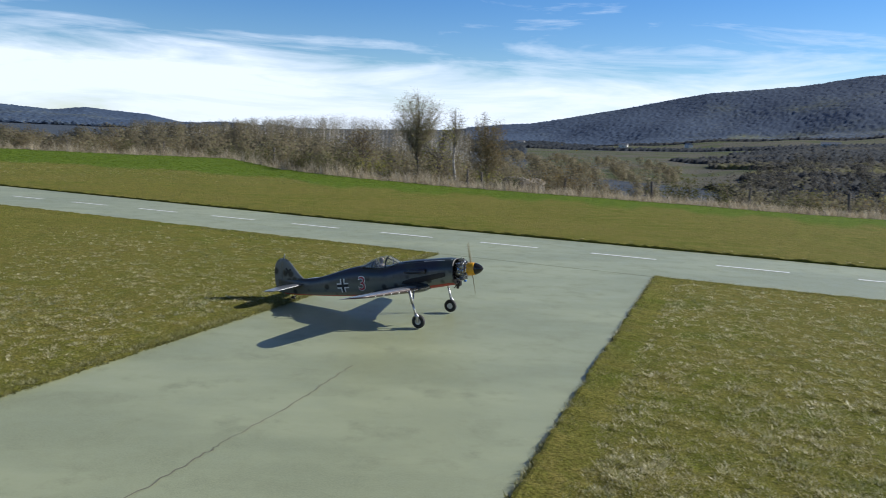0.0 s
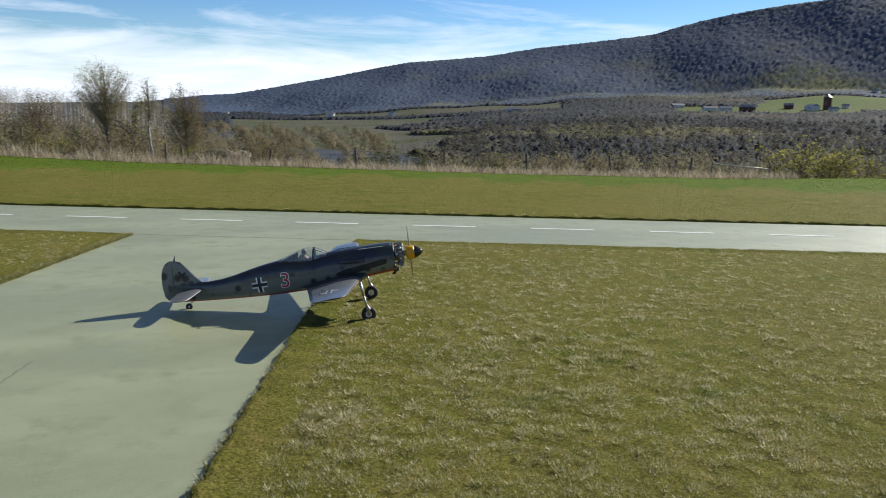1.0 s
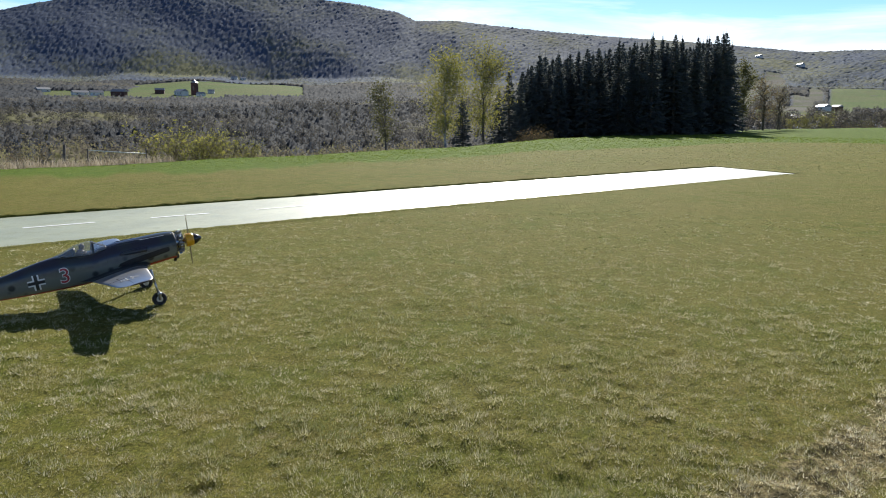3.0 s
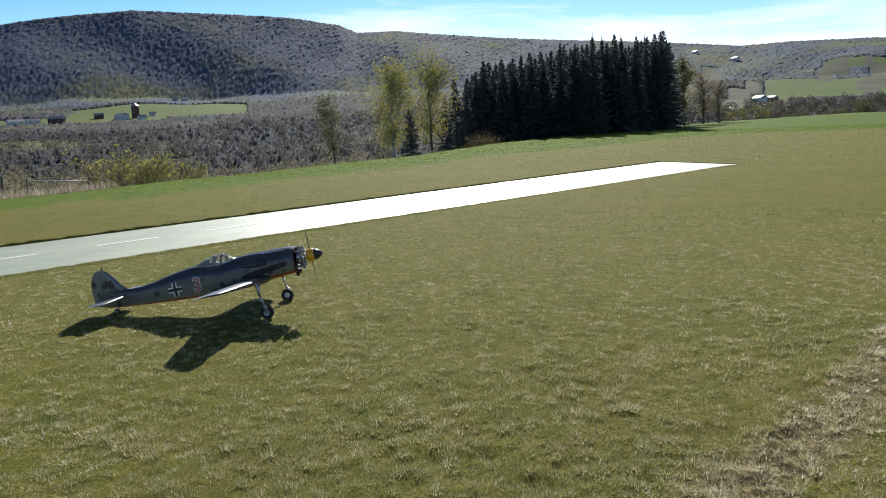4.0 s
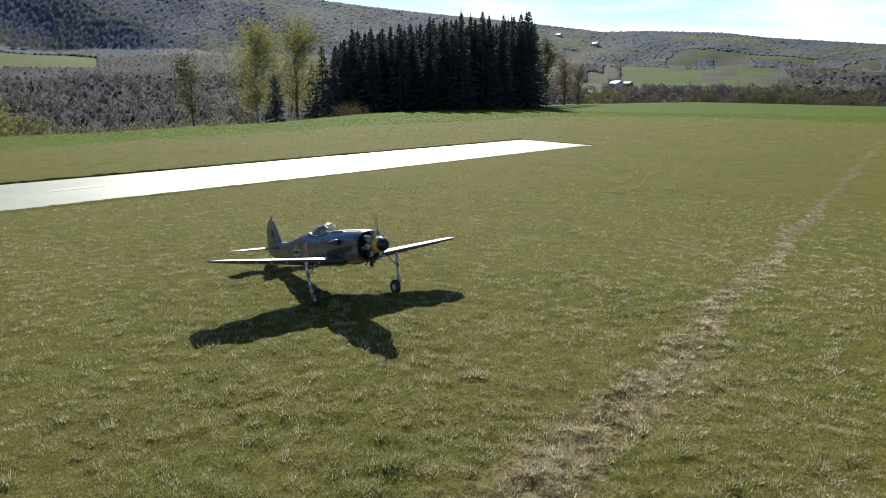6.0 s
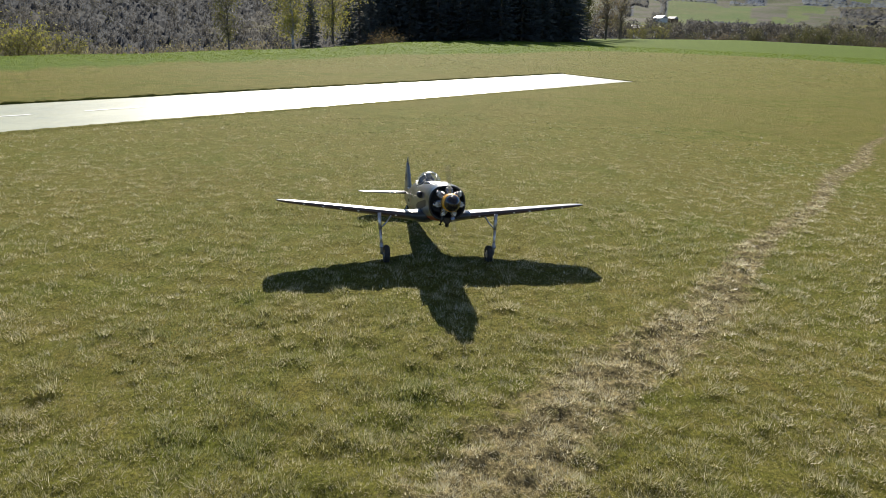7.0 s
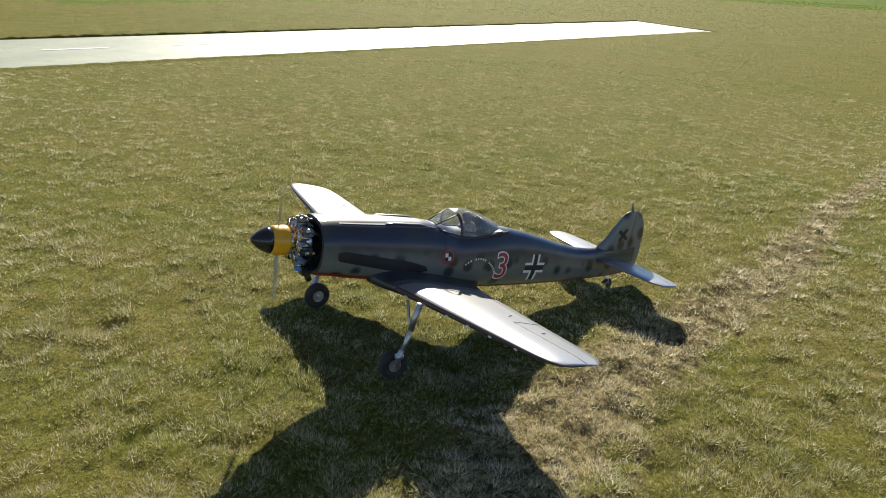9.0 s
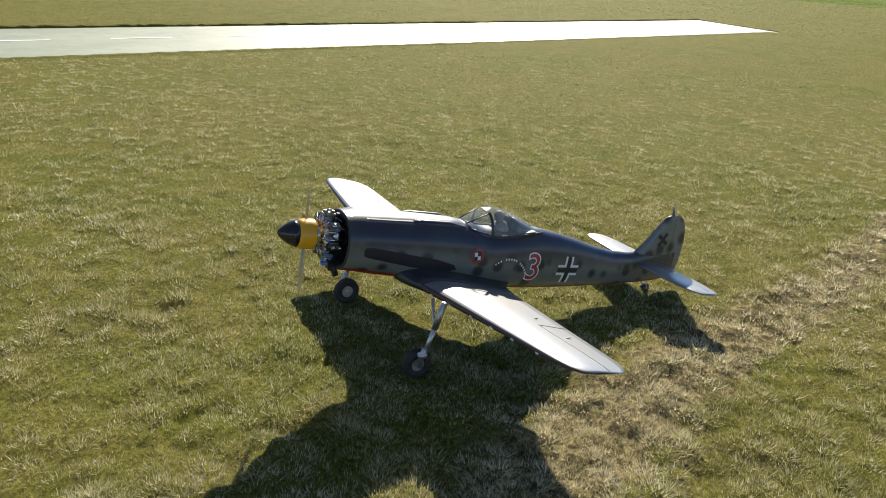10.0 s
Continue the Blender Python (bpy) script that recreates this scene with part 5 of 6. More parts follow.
for b, r, w, l, h, wall, turn, label in (
        (42.6, 740, 9, 16, 5, WALL_RED, 20, "dark red barn with a grey roof"), (41.2, 750, 8, 14, 3.5, WALL_WHITE, 60, "low pale farm shed"), (40.2, 760, 8, 18, 3, WALL_WHITE, 70, "long low white shed"),
        (45.2, 790, 8, 11, 4, WALL_RED, 40, "small farmhouse with a bright roof"), (46.6, 770, 9, 20, 4.5, WALL_WHITE, -20, "long farm building beside the tower"), (47.9, 760, 7, 9, 3, WALL_WHITE, 10, "white cottage below the tower"),
        (48.6, 800, 6, 8, 3, WALL_WHITE, 35, "small white house at the field"), (50.2, 1040, 7, 10, 4, WALL_WHITE, 30, "white house above the green field"), (50.8, 1050, 7, 9, 4, WALL_WHITE, 50, "white house above the green field"),
        (38.0, 800, 7, 16, 3, WALL_WHITE, 80, "low white building on the bench"), (26.5, 800, 8, 22, 3.5, WALL_WHITE, 65, "long white shed on the valley bench"), (17.5, 870, 7, 10, 4, WALL_WHITE, 20, "white farmhouse on the valley floor"),
        (13.0, 880, 7, 12, 4, WALL_WHITE, 60, "white farmhouse on the valley floor"), (5.6, 900, 7, 10, 3.5, WALL_WHITE, 70, "white farmhouse far down the valley"), (91.2, 640, 8, 15, 4, WALL_WHITE, -60, "white-roofed farmhouse on the slope"),
        (92.0, 650, 7, 9, 3.5, WALL_RED, -40, "red outbuilding on the slope"), (89.7, 420, 6, 9, 4, WALL_RED, -30, "dark red house behind the field"), (91.4, 470, 5, 8, 3, WALL_WHITE, -70, "small white house behind the field"),
        (89.6, 1250, 9, 14, 5, WALL_WHITE, -50, "white house high on the ridge"), (87.0, 1300, 8, 12, 4, WALL_WHITE, -50, "white house high on the ridge")):
    house(b, r, w * .75, l * .75, h * .8, wall, turn, label)
house(47.5, 780, 5, 5, 11, WALL_RED, 15, "dark wooden tower among the farm buildings", "tower", 3.0)

# ---- the taxiing model aircraft, built as it rests on its wheels: x ahead, y to its left ----
# fuselage stations: x, top, bottom, half width
STATIONS = [(1.062, .620, .384, .126), (1.0, .619, .370, .131), (.92, .608, .349, .133), (.80, .588, .320, .132), (.68, .567, .290, .130), (.56, .545, .258, .127), (.47, .520, .236, .123),
            (.40, .490, .220, .119), (.28, .474, .195, .112), (.16, .464, .176, .104), (.08, .452, .164, .098), (-.04, .416, .148, .088), (-.16, .373, .134, .078), (-.28, .326, .121, .067),
            (-.40, .286, .110, .056), (-.52, .262, .099, .044), (-.64, .256, .089, .032), (-.76, .250, .083, .020), (-.86, .235, .090, .010)]
SHEAR, POWER = 0.12, 2.35
model = tagged(empty("model_airplane"), "large radio-controlled model warplane in dark slate and grey camouflage, engine running", "model airplane")


def station(x):
    xs = [s[0] for s in STATIONS][::-1]
    return [float(np.interp(x, xs, [s[i] for s in STATIONS][::-1])) for i in (1, 2, 3)]


def section(x, n=32, grow=0.0):
    top, bot, hw = station(x)
    zc, hh = (top + bot) / 2, (top - bot) / 2 + grow
    hw += grow
    ring = []
    for k in range(n):
        a = 2 * math.pi * k / n
        c, s = math.cos(a), math.sin(a)
        y, z = hw * abs(c) ** (2 / POWER) * (1 if c >= 0 else -1), hh * abs(s) ** (2 / POWER) * (1 if s >= 0 else -1)
        ring.append(Vector((x - SHEAR * z, y, zc + z)))
    return ring


def skin(x, z, side, off=0.0015):
    """The point of the fuselage's side at x and z."""
    u = x
    for _ in range(3):
        top, bot, hw = station(u)
        u = x + SHEAR * (z - (top + bot) / 2)
    top, bot, hw = station(u)
    k = min(0.999, abs((z - (top + bot) / 2) / ((top - bot) / 2)))
    return Vector((x, side * (hw * (1 - k ** POWER) ** (1 / POWER) + off), z))


def decal(name, outline_sets, material, parent, side, off=0.0015, label=""):
    """Flat shapes of (x, z) triangles or quads wrapped on the fuselage's side."""
    bm = bmesh.new()
    for poly in outline_sets:
        bm.faces.new([bm.verts.new((p[0], 0, p[1])) for p in poly])
    bmesh.ops.remove_doubles(bm, verts=bm.verts, dist=1e-5)
    for _ in range(2):
        bmesh.ops.subdivide_edges(bm, edges=[e for e in bm.edges if e.calc_length() > 0.014], cuts=1, use_grid_fill=True)
    for v in bm.verts:
        v.co = skin(v.co.x, v.co.z, side, off)
    return part(name, bm, material, parent, label)


def build_fuselage():
    xs = sorted({s[0] for s in STATIONS} | set(np.round(np.arange(-.82, 1.05, .05), 3)), reverse=True)
    rings = [section(x) for x in xs]
    # the open cowl's rolled lip and dark inside
    inner = []
    for k, (dx, g) in enumerate(((0.006, -0.004), (0.004, -0.012), (-0.02, -0.018), (-0.16, -0.02))):
        inner.append([p + Vector((dx, 0, 0)) for p in section(1.062, 32, g)])
    bm = bmesh.new()
    loft(bm, rings, False)
    bmesh.ops.contextual_create(bm, geom=bm.verts[-32:])
    bmesh.ops.remove_doubles(bm, verts=bm.verts, dist=1e-6)
    bmesh.ops.recalc_face_normals(bm, faces=bm.faces)
    body = part("fuselage", bm, CAMO, model, "slate fuselage with blotched grey flanks")
    bm = bmesh.new()
    loft(bm, [rings[0]] + inner, False)
    bm.faces.new(bm.verts[-32:])
    bmesh.ops.recalc_face_normals(bm, faces=bm.faces)
    part("cowl_inside", bm, BLACK, body, "dark hollow cowl mouth")
    # red underside strip from nose to tail
    for name, x0, x1, wid in (("belly_stripe", -.80, .42, 6), ("cowl_stripe", .72, 1.058, 8)):
        bm = bmesh.new()
        strips = []
        for x in np.linspace(x0, x1, 26):
            r = section(float(x), 64, 0.0016)
            strips.append([bm.verts.new(r[(48 + i) % 64]) for i in range(-wid, wid + 1)])
        for a, b in zip(strips, strips[1:]):
            for i in range(len(a) - 1):
                bm.faces.new((a[i], a[i + 1], b[i + 1], b[i])).smooth = True
        part(name, bm, RED, body, "red painted underside")
    # gun hump and panel strips ahead of the windscreen
    for s in (-1, 1):
        bm = bmesh.new()
        tube(bm, [(.50, s * .060, .514), (.58, s * .062, .534), (.72, s * .062, .558), (.80, s * .060, .568)], [.008, .017, .016, .006], 10)
        part("gun_hump", smooth_all(bm), CAMO, body)
    for s in (-1, 1):
        if s < 0:
            bm = bmesh.new()
            tube(bm, [skin(.58, .455, s, -.01), skin(.66, .472, s, .004), skin(.74, .487, s, .009), skin(.805, .497, s, .009)], [.010, .019, .022, .022], 12)
            bulge = part("intake_bulge", smooth_all(bm), CAMO, body)
            bm = bmesh.new()
            tube(bm, [skin(.8052, .497, s, .009), skin(.8062, .497, s, .009)], .017, 12)
            part("intake_mouth", bm, BLACK, bulge)
        decal("exhaust_panel", [[(.565, .352), (.66, .352), (.66, .412), (.58, .378)]] + [[(.66 + .05 * i, .352 + .0165 * i), (.71 + .05 * i, .3685 + .0165 * i), (.71 + .05 * i, .4265 + .0145 * i), (.66 + .05 * i, .412 + .0145 * i)] for i in range(6)] + [[(.96, .451), (.990, .461), (1.000, .470), (1.000, .494), (.990, .502), (.96, .499)]], SOOT, body, s, .0018, "black sooty exhaust panel")
        decal("panel_line", [[(.71, .563), (1.035, .6125), (1.035, .6150), (.71, .566)]], MARK_WHITE, body, s, .002)
        decal("panel_seam", [[(.477, .395), (.479, .395), (.471, .490), (.469, .490)]], BLACK, body, s, .002)
    return body


fuselage = build_fuselage()


def build_marks():
    for s in (-1, 1):
        # cross: white angles round a black cross
        c = (-.078, .255)
        ux, uz = Vector((0.985, 0.17)), Vector((-0.17, 0.985))
        P = lambda a, b: (c[0] + ux.x * a + uz.x * b, c[1] + ux.y * a + uz.y * b)
        rect = lambda a0, a1, b0, b1: [P(a0, b0), P(a1, b0), P(a1, b1), P(a0, b1)]
        decal("cross", [rect(-.064, .064, -.013, .013), rect(-.013, .013, .013, .064), rect(-.013, .013, -.064, -.013)], BLACK, fuselage, s, .0022, "black cross with white edging")
        w = []
        for i in (-1, 1):
            for j in (-1, 1):
                w.append(rect(min(i * .013, i * .067), max(i * .013, i * .067), min(j * .013, j * .026), max(j * .013, j * .026)))
                w.append(rect(min(i * .013, i * .026), max(i * .013, i * .026), min(j * .026, j * .067), max(j * .026, j * .067)))
        decal("cross_edging", w, MARK_WHITE, fuselage, s, .0020)
        # numeral
        for mat, off, lift, name in ((MARK_WHITE, 0.034, .0018, "numeral_outline"), (MARK_RED, 0.0, .0024, "numeral")):
            cu = bpy.data.curves.new("numeral", "FONT")
            cu.body, cu.size, cu.align_x, cu.align_y, cu.offset = "3", .185, "CENTER", "CENTER", off * 0.185
            ob = bpy.data.objects.new("numeral", cu)
            scene.collection.objects.link(ob)
            dg = bpy.context.evaluated_depsgraph_get()
            me = bpy.data.meshes.new_from_object(ob.evaluated_get(dg))
            bpy.data.objects.remove(ob)
            bm = bmesh.new()
            bm.from_mesh(me)
            bmesh.ops.triangulate(bm, faces=bm.faces)
            for _ in range(2):
                bmesh.ops.subdivide_edges(bm, edges=[e for e in bm.edges if e.calc_length() > 0.02], cuts=1)
                bmesh.ops.triangulate(bm, faces=[f for f in bm.faces if len(f.verts) > 3])
            for v in bm.verts:
                x, z = v.co.x * -s, v.co.y
                v.co = skin(.140 + x * .985 - z * .12, .297 + z * .985 + x * .15, s, lift)
            part(name, bm, mat, fuselage, "red numeral three with white outline" if name == "numeral" else "")
        # round badge
        n = 24
        C = (.462, .402)
        ring = lambda r0, r1: [[(C[0] + r * math.cos(a), C[1] + r * math.sin(a)) for r, a in ((r0, 6.283 * k / n), (r1, 6.283 * k / n), (r1, 6.283 * (k + 1) / n), (r0, 6.283 * (k + 1) / n))] for k in range(n)]
        if s > 0:
            decal("badge_ring", ring(.026, .034), MARK_RED, fuselage, s, .002, "round red-rimmed badge")
            q = lambda a0, a1, b0, b1: [(C[0] + a0, C[1] + b0), (C[0] + a1, C[1] + b0), (C[0] + a1, C[1] + b1), (C[0] + a0, C[1] + b1)]
            decal("badge_white", [q(0, .016, 0, .018), q(-.016, 0, -.018, 0)], MARK_WHITE, fuselage, s, .0021)
            decal("badge_dark", [q(-.016, 0, 0, .018), q(0, .016, -.018, 0)], BLACK, fuselage, s, .0021)
            # a curved line of small lettering, too small to read
            bars = []
            for k in range(15):
                if k in (3, 9):
                    continue
                a = radians(118 - 6.8 * k)
                cx, cz = .300 - .125 * math.cos(a), .235 + .130 * math.sin(a)
                t, nn = Vector((math.sin(a), math.cos(a))), Vector((-math.cos(a), math.sin(a)))
                bars.append([(cx - t.x * .0032 - nn.x * .004, cz - t.y * .0045 - nn.y * .006), (cx + t.x * .0035 - nn.x * .006, cz + t.y * .0035 - nn.y * .006),
                             (cx + t.x * .0035 + nn.x * .004, cz + t.y * .0035 + nn.y * .004), (cx - t.x * .0045 + nn.x * .004, cz - t.y * .0045 + nn.y * .004)])
            decal("lettering", bars, MARK_WHITE, fuselage, s, .002)


build_marks()


def build_canopy():
    """Blown canopy with windscreen frames; the glass is a thin shell."""
    def arch(x, top, half, low, n=12, grow=0.0):
        return [Vector((x - SHEAR * (low - .48) + (0 if i in (0, n) else 0), (half + grow) * math.cos(math.pi * i / n) * (1 if i else 1), low + (top - low + grow) * math.sin(math.pi * i / n) ** 0.8)) for i in range(n + 1)]
    prof = [(.486, .526, .068, .512), (.435, .549, .079, .495), (.380, .572, .086, .478), (.340, .579, .088, .468), (.27, .561, .086, .461), (.20, .529, .078, .457), (.13, .490, .064, .452), (.065, .457, .044, .446)]
    rings = [arch(*p) for p in prof]
    bm = bmesh.new()
    vs = [[bm.verts.new(p) for p in r] for r in rings]
    for a, b in zip(vs, vs[1:]):
        for i in range(len(a) - 1):
            bm.faces.new((a[i], a[i + 1], b[i + 1], b[i])).smooth = True
    can = part("canopy", bm, GLASS, model, "clear blown cockpit canopy")
    can.visible_shadow = False
    for k, w in ((2, .015), (0, .006)):
        bm = bmesh.new()
        lo, hi = ([p.lerp(q, f) + (p - Vector((p.x, 0, .47))).normalized() * .0022 for p, q in zip(rings[k], rings[k + 1])] for f in (0, w / (prof[k][0] - prof[k + 1][0])))
        a, b = [bm.verts.new(p) for p in lo], [bm.verts.new(p) for p in hi]
        for i in range(len(a) - 1):
            bm.faces.new((a[i], a[i + 1], b[i + 1], b[i])).smooth = True
        part("canopy_frame", bm, SLATE, can, "dark painted canopy frame")
    for s in (0, -1):
        bm = bmesh.new()
        tube(bm, [r[s] for r in rings], .004, 6)
        part("canopy_rail", bm, SLATE, can)
    for i in (4, 8):
        bm = bmesh.new()
        tube(bm, [rings[0][i], rings[1][i], rings[2][i]], .0028, 6)
        part("windscreen_bar", bm, SLATE, can)
    # cockpit floor, headrest and the doll, one plain shape
    bm = bmesh.new()
    box(bm, (.12, -.07, .440), (.46, .07, .462), .004)
    part("cockpit_floor", bm, BLACK, model)
    bm = bmesh.new()
    loft(bm, [arch(x, top - .014, half * .86, low - .02) for x, top, half, low in ((.225, .541, .081, .458), (.20, .529, .078, .457), (.13, .490, .064, .452), (.07, .460, .046, .446))], True)
    bmesh.ops.recalc_face_normals(bm, faces=bm.faces)
    part("rear_deck", bm, SLATE, model, "dark deck under the rear of the canopy")
    bm = bmesh.new()
    box(bm, (.222, -.024, .455), (.236, .024, .528), .006)
    part("headrest", bm, BLACK, model)
    bm = bmesh.new()
    tube(bm, [(.285, 0, .455), (.283, 0, .480), (.28, 0, .497), (.284, 0, .505), (.287, 0, .516), (.289, 0, .535), (.288, 0, .550), (.286, 0, .556)], [.045, .046, .032, .014, .020, .025, .018, .004], 14)
    part("pilot_figure", smooth_all(bm), DOLL, model, "small painted pilot doll")


build_canopy()

# ---- wings and tail ----
WING = [(.06, .815, .325, .292, .058), (.14, .812, .328, .298, .056), (.22, .790, .335, .305, .052), (.45, .768, .365, .328, .042), (.70, .746, .400, .353, .034), (.92, .728, .428, .375, .027), (1.04, .716, .445, .387, .022), (1.10, .703, .462, .393, .017), (1.135, .680, .49, .396, .011), (1.15, .640, .53, .398, .005)]
WING = [(y * .975, le, te, zc, th * 1.38) for y, le, te, zc, th in WING]
FOIL = [(0, 0), (.02, .22), (.08, .38), (.2, .5), (.35, .5), (.55, .38), (.75, .22), (.9, .09), (1, .012)]


def wing_section(y, le, te, zc, th, side, slope=0.20):
    c = le - te
    up = [(le - f * c, zc + slope * c * (.45 - f) + th * g) for f, g in FOIL]
    dn = [(le - f * c, zc + slope * c * (.45 - f) - th * g * (.95 - .35 * f)) for f, g in FOIL[-2:0:-1]]
    low = (te, zc + slope * c * (.45 - 1) - th * .012)
    return [Vector((x, side * y, z)) for x, z in up + [low] + dn]


def wing_at(y):
    ys = [w[0] for w in WING]
    return [float(np.interp(y, ys, [w[i] for w in WING])) for i in range(1, 5)]


def wing_top(x, y, side, off=.0015):
    le, te, zc, th = wing_at(y)
    f = (le - x) / (le - te)
    g = float(np.interp(f, [p[0] for p in FOIL], [p[1] for p in FOIL]))
    return Vector((x, side * y, zc + .20 * (le - te) * (.45 - f) + th * g + off))


def build_wing(side):
    bm = bmesh.new()
    ys = [w[0] for w in WING]
    dense = sorted(set(ys) | set(np.round(np.arange(.3, 1.0, .1), 2)))
    rings = [wing_section(y, *wing_at(y), side) for y in dense]
    vs = loft(bm, rings, True)
    bmesh.ops.recalc_face_normals(bm, faces=bm.faces)
    # faces turned forward or downward take the darker tone
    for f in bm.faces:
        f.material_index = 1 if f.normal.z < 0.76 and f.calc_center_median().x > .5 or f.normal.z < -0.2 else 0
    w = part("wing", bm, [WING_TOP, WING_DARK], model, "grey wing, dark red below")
    # aileron seam, hinge plates, gun stub, leading-edge patches
    bm = bmesh.new()
    for a, b in (((.545, .70), (.56, 1.11)), ((.545, .70), (.415, .70))):
        p = [wing_top(a[0] + (b[0] - a[0]) * i / 10, a[1] + (b[1] - a[1]) * i / 10, side, .001) for i in range(11)]
        tube(bm, p, .0008, 4)
    part("aileron_seam", bm, BLACK, w)
    for y in (.62, .82):
        bm = bmesh.new()
        p = wing_top(.50, y, side, .004)
        box(bm, p - Vector((.012, .002, .004)), p + Vector((.012, .002, 0)), .0008)
        part("hinge_plate", bm, BLACK, w)
    # wing cross on the starboard side, drawn as white angles
    bm = bmesh.new()
    for i in ((-1, 1) if side < 0 else ()):
        for j in (-1, 1):
            for (a0, a1, b0, b1) in ((.014, .07, .014, .026), (.014, .026, .026, .07)):
                q = []
                for a, b in ((a0, b0), (a1, b0), (a1, b1), (a0, b1)):
                    q.append(bm.verts.new(wing_top(.565 + i * a, .80 + j * b, side, .0035)))
                bm.faces.new(q)
    bmesh.ops.recalc_face_normals(bm, faces=bm.faces)
    part("wing_cross", bm, MARK_GLOSS, w, "white corner angles of a cross") if side < 0 else bm.free()
    for y in (.30, .42, .56, .68, .80, .93):
        le, te, zc, th = wing_at(y)
        bm = bmesh.new()
        p = Vector((le - .010, side * y, zc + .20 * (le - te) * .43 - th * .12))
        box(bm, p - Vector((.012, .007, .005)), p + Vector((.0105, .007, .004)), .002)
        part("tape_patch", bm, PAINT_WHITE, w)
    # fillet towards the fuselage
    bm = bmesh.new()
    rings = []
    for y, g in ((.075, .05), (.115, .028), (.15, .012), (.19, .005), (.235, .0025)):
        le, te, zc, th = wing_at(y)
        rings.append(wing_section(y, le + g * .6, te - g * 1.6, zc + g * .2, th + g * .9, side))
    loft(bm, rings, True)
    bmesh.ops.recalc_face_normals(bm, faces=bm.faces)
    part("wing_fillet", bm, SLATE, w, "dark slate wing root fairing")
    return w


for _s in (1, -1):
    build_wing(_s)


def build_tail():
    for side in (1, -1):
        def stab(y, le, te, th):
            return [Vector((le + (te - le) * f, side * y, .192 + .12 * (.5 - f) * (le - te) + th * g)) for f, g in FOIL] + [Vector((le + (te - le) * f, side * y, .192 + .12 * (.5 - f) * (le - te) - th * g)) for f, g in FOIL[-1:0:-1]]
        bm = bmesh.new()
        loft(bm, [stab(.01, -.562, -.775, .024), stab(.12, -.570, -.775, .023), stab(.30, -.588, -.766, .019), stab(.38, -.600, -.757, .015), stab(.425, -.622, -.742, .010), stab(.445, -.655, -.715, .004)], True)
        bmesh.ops.recalc_face_normals(bm, faces=bm.faces)
        st = part("tailplane", bm, WING_TOP, model, "grey tailplane")
        bm = bmesh.new()
        tube(bm, [(-.703, side * .05, .1905), (-.703, side * .41, .1885)], .0022, 4)
        for v in bm.verts:
            v.co.z += .0035
        part("elevator_seam", bm, BLACK, st)
    # fin and rudder: side outlines given thickness
    FIN = [(.088, -.790, -.862, .014), (.12, -.760, -.895, .024), (.20, -.540, -.914, .042), (.262, -.572, -.920, .041), (.31, -.635, -.921, .037), (.36, -.682, -.913, .032), (.405, -.728, -.892, .026), (.430, -.762, -.862, .018), (.437, -.790, -.846, .008)]

    def fin_ring(z, xf, xr, th, a, b):
        """A slice of the fin between a and b of its chord."""
        fs = [a + (b - a) * i / 8 for i in range(9)]
        g = [float(np.interp(f, [p[0] for p in FOIL], [p[1] for p in FOIL])) for f in fs]
        return [Vector((xf + (xr - xf) * f, th * k + .0004, z)) for f, k in zip(fs, g)] + [Vector((xf + (xr - xf) * f, -th * k - .0004, z)) for f, k in zip(fs[::-1], g[::-1])]
    hinge = lambda z: -.800 - (z - .088) * .085
    bm = bmesh.new()
    loft(bm, [fin_ring(z, xf, xr, th, 0, max(.05, (hinge(z) - xf) / (xr - xf))) for z, xf, xr, th in FIN[1:]], True)
    bmesh.ops.recalc_face_normals(bm, faces=bm.faces)
    fin = part("fin", bm, CAMO_TAIL, model, "blotched grey fin")
    bm = bmesh.new()
    loft(bm, [fin_ring(z, xf, xr, th, max(.06, (hinge(z) - .0018 - xf) / (xr - xf)), 1) for z, xf, xr, th in FIN], True)
    bmesh.ops.recalc_face_normals(bm, faces=bm.faces)
    part("rudder", bm, CAMO_TAIL, fin, "blotched grey rudder")
    bm = bmesh.new()
    tube(bm, [(-.812, 0, .430), (-.806, 0, .460), (-.800, 0, .488)], [.010, .007, .0025], 8)
    part("aerial_stub", smooth_all(bm), CAMO_TAIL, fin)
    # dark emblem, as a plain slanting bar cross
    for s in (1, -1):
        bm = bmesh.new()
        c = Vector((-.745, 0, .315))
        for ang in (40, 130):
            u, v = Vector((math.cos(radians(ang)), 0, math.sin(radians(ang)))), Vector((-math.sin(radians(ang)), 0, math.cos(radians(ang))))
            vs = [bm.verts.new(c + u * a * .042 + v * b * .010 + Vector((0, s * (.0195 + (.0006 if ang > 90 else 0)), 0))) for a, b in ((-1, -1), (1, -1), (1, 1), (-1, 1))]
            bm.faces.new(vs)
        part("tail_emblem", bm, BLACK, fin, "plain dark crossed bars")


CAMO_TAIL = make_camouflage("blotched grey tail paint", -1.0, (0.26, 0.5), (0.15, 0.165, 0.16))
build_tail()

# ---- engine, propeller ----
TILT = -8.0
AXLE = Vector((1.172, 0, .533))
FORWARD = Vector((math.cos(radians(8)), 0, math.sin(radians(8))))


